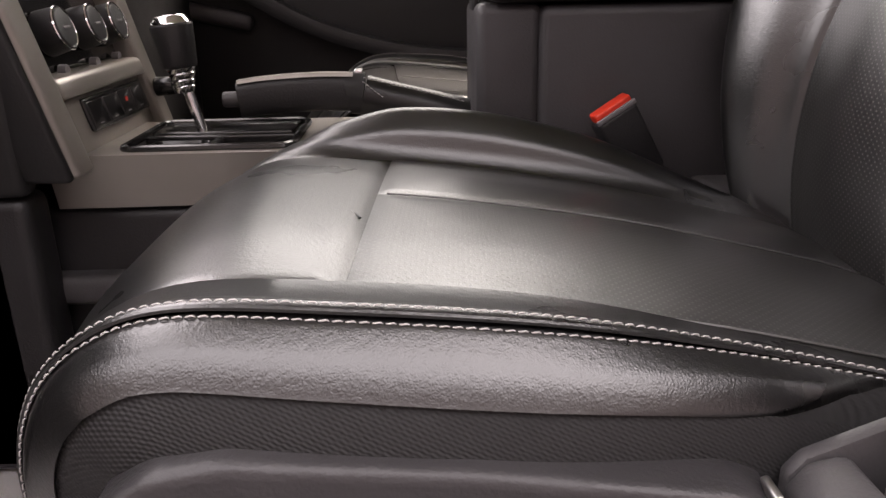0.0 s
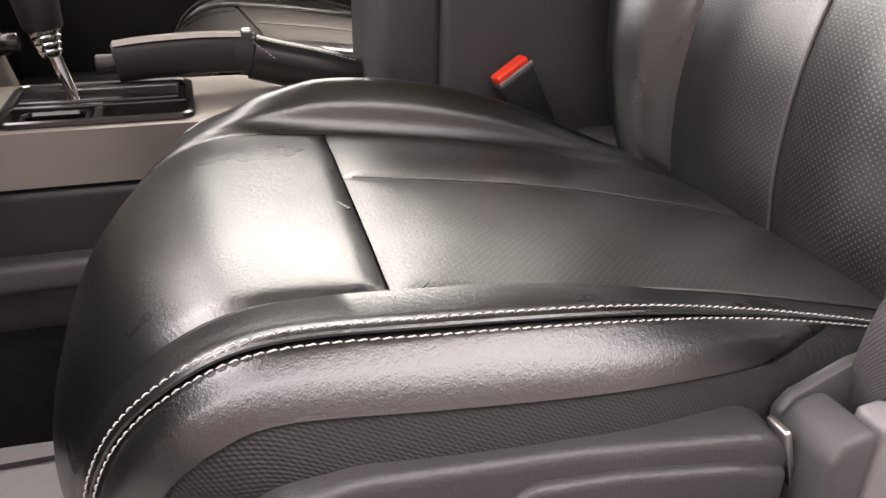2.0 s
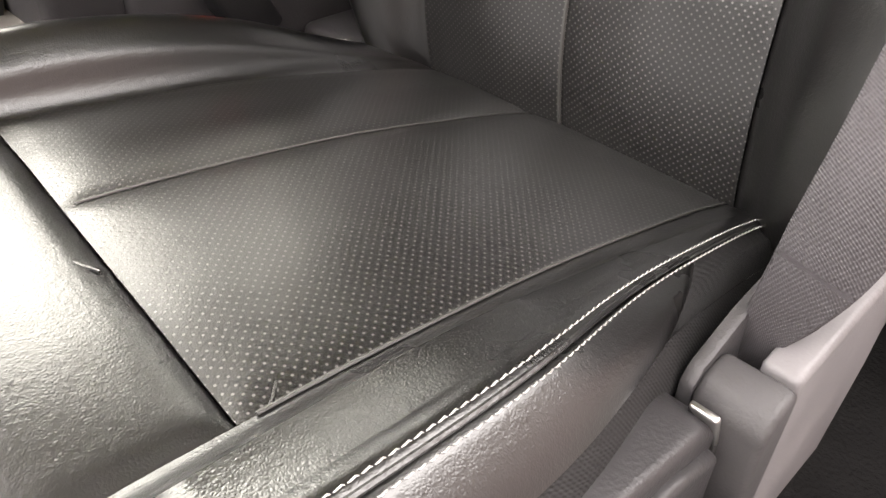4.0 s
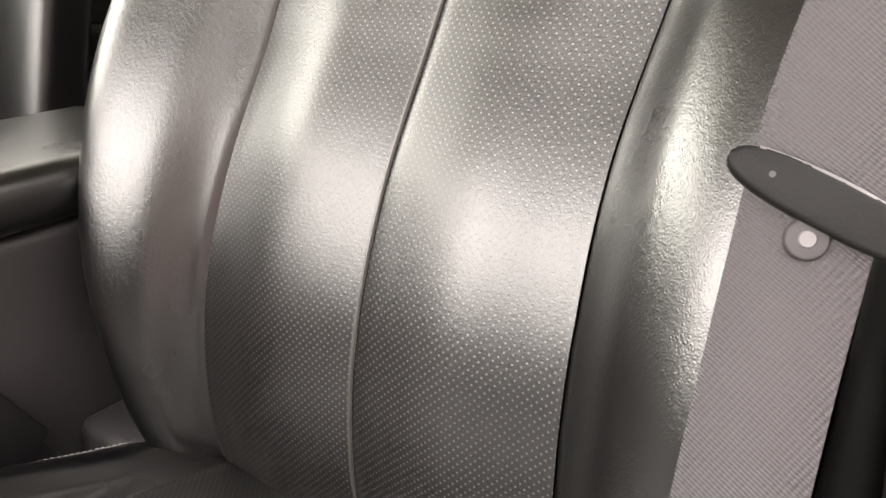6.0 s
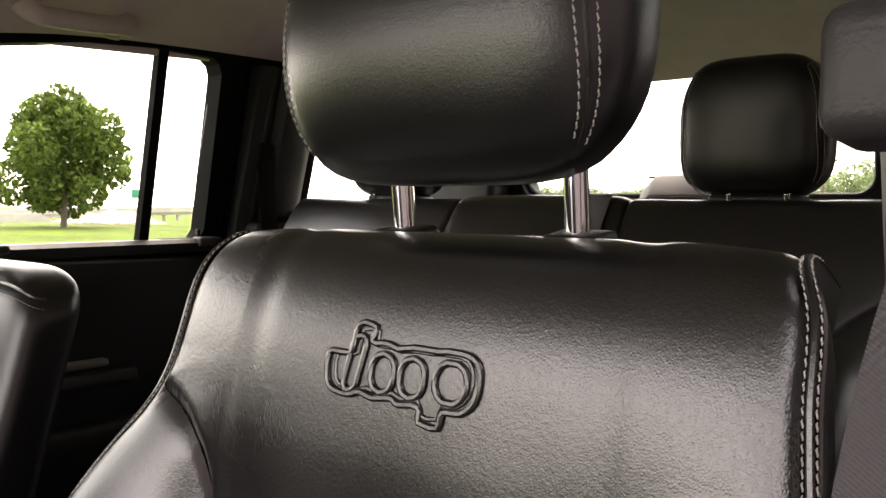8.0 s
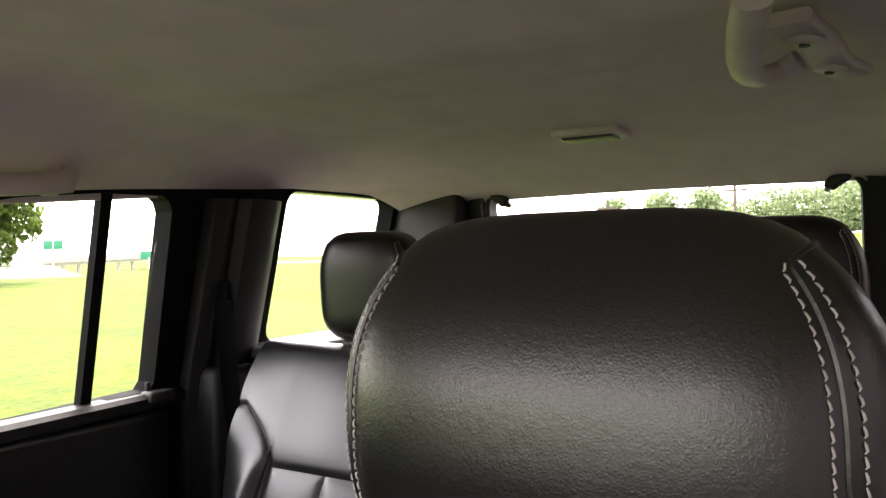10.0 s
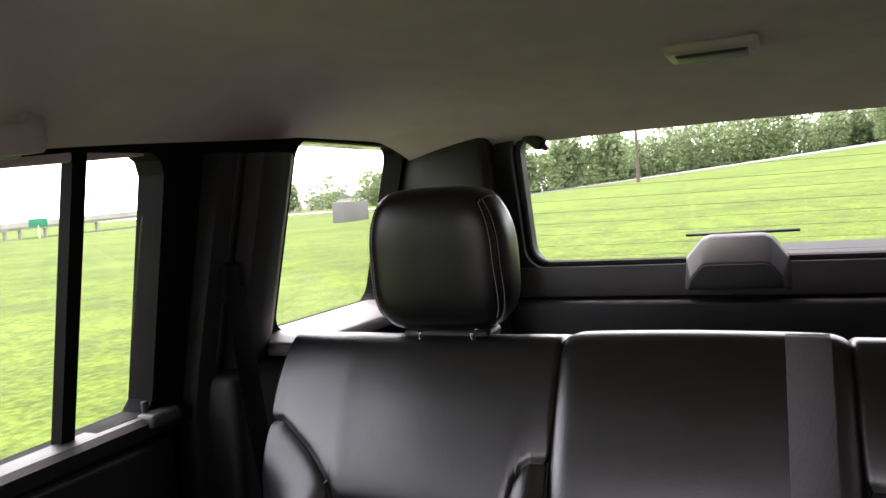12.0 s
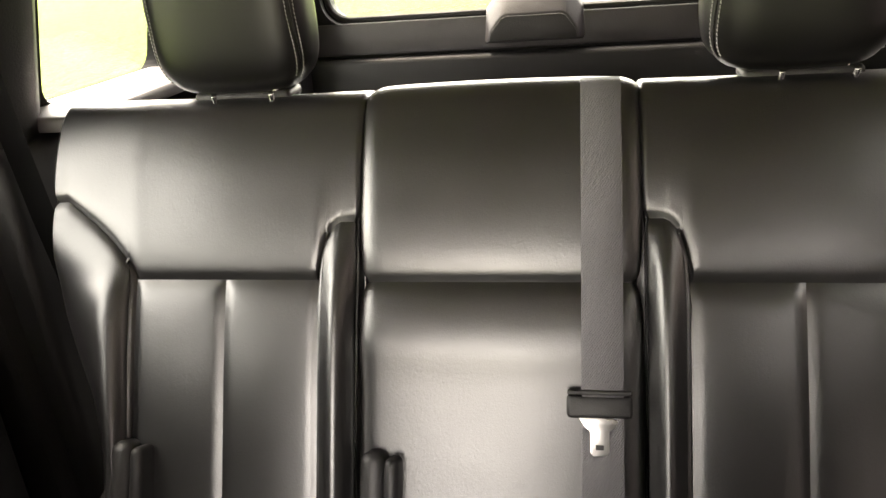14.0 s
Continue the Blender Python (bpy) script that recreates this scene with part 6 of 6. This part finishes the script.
def parking_brake():
    root = thing("parking_brake", (-0.15, 1.0, 0.85), "black leather-wrapped parking brake lever", "brake lever")
    y = 0.992
    pts = curve([(-0.236, y, 0.874), (-0.20, y, 0.878), (-0.14, y, 0.881), (-0.092, y, 0.880)], 16)
    part("grip", sweep(pts, [(0.017 * math.copysign(abs(math.cos(a)) ** 0.6, math.cos(a)), 0.023 * math.copysign(abs(math.sin(a)) ** 0.6, math.sin(a)) - 0.003) for a in np.linspace(0, 2 * math.pi, 17)[:-1]]), TRIM_PLASTIC, root)
    part("button", cyl((-0.258, y, 0.872), (-0.232, y, 0.872), 0.010, 0.010, 14, 0.003), GREY_PLASTIC, root)
    part("top_edge", sweep([p + Vector((0, -0.006, 0.0205)) for p in pts], [(-0.009, -0.002), (0.009, -0.002), (0.007, 0.0025), (-0.007, 0.0025)]), SILVER, root, "worn silver top edge")
    part("collar", sweep([Vector((-0.100, y, 0.876)), Vector((-0.094, y, 0.877)), Vector((-0.080, y, 0.875))], [(0.021 * math.cos(a), 0.027 * math.sin(a)) for a in np.linspace(0, 2 * math.pi, 17)[:-1]]), RUBBER, root, "black collar")
    part("rivet", cyl((-0.090, y - 0.004, 0.903), (-0.080, y - 0.004, 0.903), 0.004, 0.004, 10, 0.001), CHROME, root, "small bright rivet")
    boot = curve([(-0.080, y, 0.872), (-0.05, y, 0.864), (0.0, y, 0.852), (0.05, y, 0.838)], 14)
    part("boot", sweep(boot, [(0.024 * math.cos(a), 0.028 * math.sin(a)) for a in np.linspace(0, 2 * math.pi, 15)[:-1]]), REAR_HEAD, root, "black leather boot")
    for off in (-0.012, 0.008):
        line = [p + Vector((0, off, 0.0245)) for p in boot]
        part("stitching", stitches(line, [Vector((0, off * 10, 1)).normalized()] * len(line)), THREAD, root, "pale grey stitching")
    fold = [p + Vector((0, -0.0235 + 0.0005 * i, 0.022 - 0.0035 * i)) for i, p in enumerate(boot[:11])]
    part("stitching", stitches(fold, [Vector((0, -0.9, 0.4))] * len(fold)), THREAD, root, "pale grey stitching")


parking_brake()


def centre_stack():
    root = thing("centre_stack", (-0.45, 0.97, 0.6), "satin silver centre stack with three climate dials", "dashboard stack")
    # face bezel, leaning forward at the top
    lean = lambda z: -0.385 - 0.28 * max(0.0, z - 0.84)  # noqa: E731

    def face(y0, y1, z0, z1, thick, off):
        bm = boxed(0, thick, y0, y1, z0, z1, 0.006)
        for v in bm.verts:
            v.co.x += lean(v.co.z) + off
        return bm

    part("bezel", face(0.806, 0.846, 0.818, 1.14, 0.014, 0.001), SILVER, root, "satin silver bezel")
    part("side_cheek", face(0.798, 0.812, 0.815, 1.14, 0.05, -0.042), TRIM_PLASTIC, root, "dark moulded side cheek")
    part("bezel", face(1.105, 1.145, 0.815, 1.14, 0.045, -0.03), SILVER, root, "satin silver bezel")
    part("bezel", face(0.842, 1.105, 0.895, 0.918, 0.045, -0.032), SILVER, root, "satin silver bezel")
    part("lower_panel", face(0.842, 1.105, 0.815, 0.895, 0.03, -0.03), SILVER, root, "satin silver lower panel")
    part("climate_panel", face(0.842, 1.105, 0.918, 1.14, 0.02, -0.035), GLOSS_BLACK, root, "black climate control panel")
    sw = part("switch_bank", face(0.900, 1.092, 0.851, 0.889, 0.006, -0.002), GLOSS_BLACK, root, "black switch bank")
    for i in range(4):
        part("switch", face(0.905 + 0.046 * i, 0.948 + 0.046 * i, 0.855, 0.885, 0.004, 0.0015), GLOSS_BLACK, sw)
        part("switch_mark", rbox((0.0006, 0.010, 0.0012), 0, pose(lean(0.86) + 0.0062, 0.922 + 0.046 * i, 0.859)), PALE_PLASTIC, sw)
    part("hazard_mark", rbox((0.001, 0.007, 0.006), 0.0003, pose(lean(0.873) + 0.0060, 1.018, 0.873)), RED, sw, "small red warning mark")
    for y in (0.918, 1.008, 1.082):
        z = 0.960
        p = Vector((lean(z) - 0.015, y, z))
        n = Vector((1, 0, 0.28)).normalized()
        ring = part("dial", cyl(p, p + n * 0.026, 0.0265, 0.0245, 28, 0.003), PLASTIC, root, "black climate dial with a thin chrome ring")
        lap = [p + n * 0.027 + Vector((-0.27 * math.sin(u), 0, 0.963 * math.sin(u))) * 0.024 + Vector((0, math.cos(u), 0)) * 0.024 for u in np.linspace(0, 2 * math.pi, 33)]
        part("chrome_ring", sweep(lap, circle(0.0016, 6), up=tuple(n), caps=False), CHROME, ring, "thin chrome ring")
        part("dial_face", cyl(p + n * 0.024, p + n * 0.029, 0.0225, 0.0215, 28, 0.002), PLASTIC, ring)
        part("pointer", rbox((0.002, 0.016, 0.003), 0.0008, pose(*(p + n * 0.0295), 0, -15, 0)), PALE_PLASTIC, ring)
        part("marking", cyl(p + Vector((0.012, 0.0, -0.040)), p + Vector((0.021, 0, -0.040)), 0.007, 0.007, 10), PALE_PLASTIC, root)
    part("socket", cyl((-0.382, 1.118, 0.875), (-0.355, 1.118, 0.877), 0.014, 0.013, 18, 0.002), GLOSS_BLACK, root)
    part("side_wall", boxed(-0.72, -0.425, 0.795, 0.83, 0.80, 1.14, 0.012), TRIM_PLASTIC, root, "dark moulded side")
    part("core", boxed(-0.75, -0.46, 0.80, 1.14, 0.45, 1.12, 0.01), PLASTIC, root)
    part("foot", boxed(-0.72, -0.43, 0.80, 0.86, 0.42, 0.80, 0.015), PLASTIC, root)


centre_stack()
# Dashboard tops are raised out of view to block windscreen light from the backrest.
solid("dashboard", rbox((0.34, 0.60, 0.58), 0.07, pose(-0.64, 1.42, 0.96), 5), PLASTIC, "black moulded passenger dashboard with glovebox", "dashboard")
solid("dash_sky_block", boxed(-0.95, -0.56, 0.18, 0.80, 0.70, 1.26, 0.07), PLASTIC, "unseen black dashboard block on the driver's side, raised to shade the seat", "dashboard")


def floor_paper():
    root = thing("paper_mat", (-0.42, 0.66, 0.46), "white paper floor mat with a dark printed border", "floor mat")
    bm = bmesh.new()
    xs, ys = np.linspace(-0.72, -0.24, 30), np.linspace(0.20, 0.875, 30)
    vs = [[bm.verts.new((x, y, 0.470 + 0.006 * noise.noise(Vector((x * 6, y * 6, 2))) + 0.004 * noise.noise(Vector((x * 15, y * 15, 5))))) for y in ys] for x in xs]
    for i in range(29):
        for j in range(29):
            bm.faces.new((vs[i][j], vs[i + 1][j], vs[i + 1][j + 1], vs[i][j + 1]))
    bmesh.ops.solidify(bm, geom=bm.faces[:], thickness=0.001)
    part("sheet", bm, PAPER, root)
    L = round_rect(-0.70, -0.29, 0.235, 0.79, 0.03, 5)
    path = [Vector((x, y, 0.4775 + 0.006 * noise.noise(Vector((x * 6, y * 6, 2))))) for x, y in L + L[:1]]
    part("printed_border", sweep(path, [(-0.003, -0.001), (0.003, -0.001), (0.003, 0.001), (-0.003, 0.001)], caps=False), INK, root)


floor_paper()
tunnel = solid("trim_tunnel", boxed(-0.7, 0.9, 0.83, 1.06, 0.39, 0.60, 0.03), CARPET, "black carpeted floor tunnel", "floor tunnel", kind="structure")
ramp = solid("tunnel_cover", boxed(0.30, 0.46, 0.79, 0.872, 0.62, 0.79, 0.012), GREY_PLASTIC, "grey plastic seat hinge cover beside the console", "hinge cover")
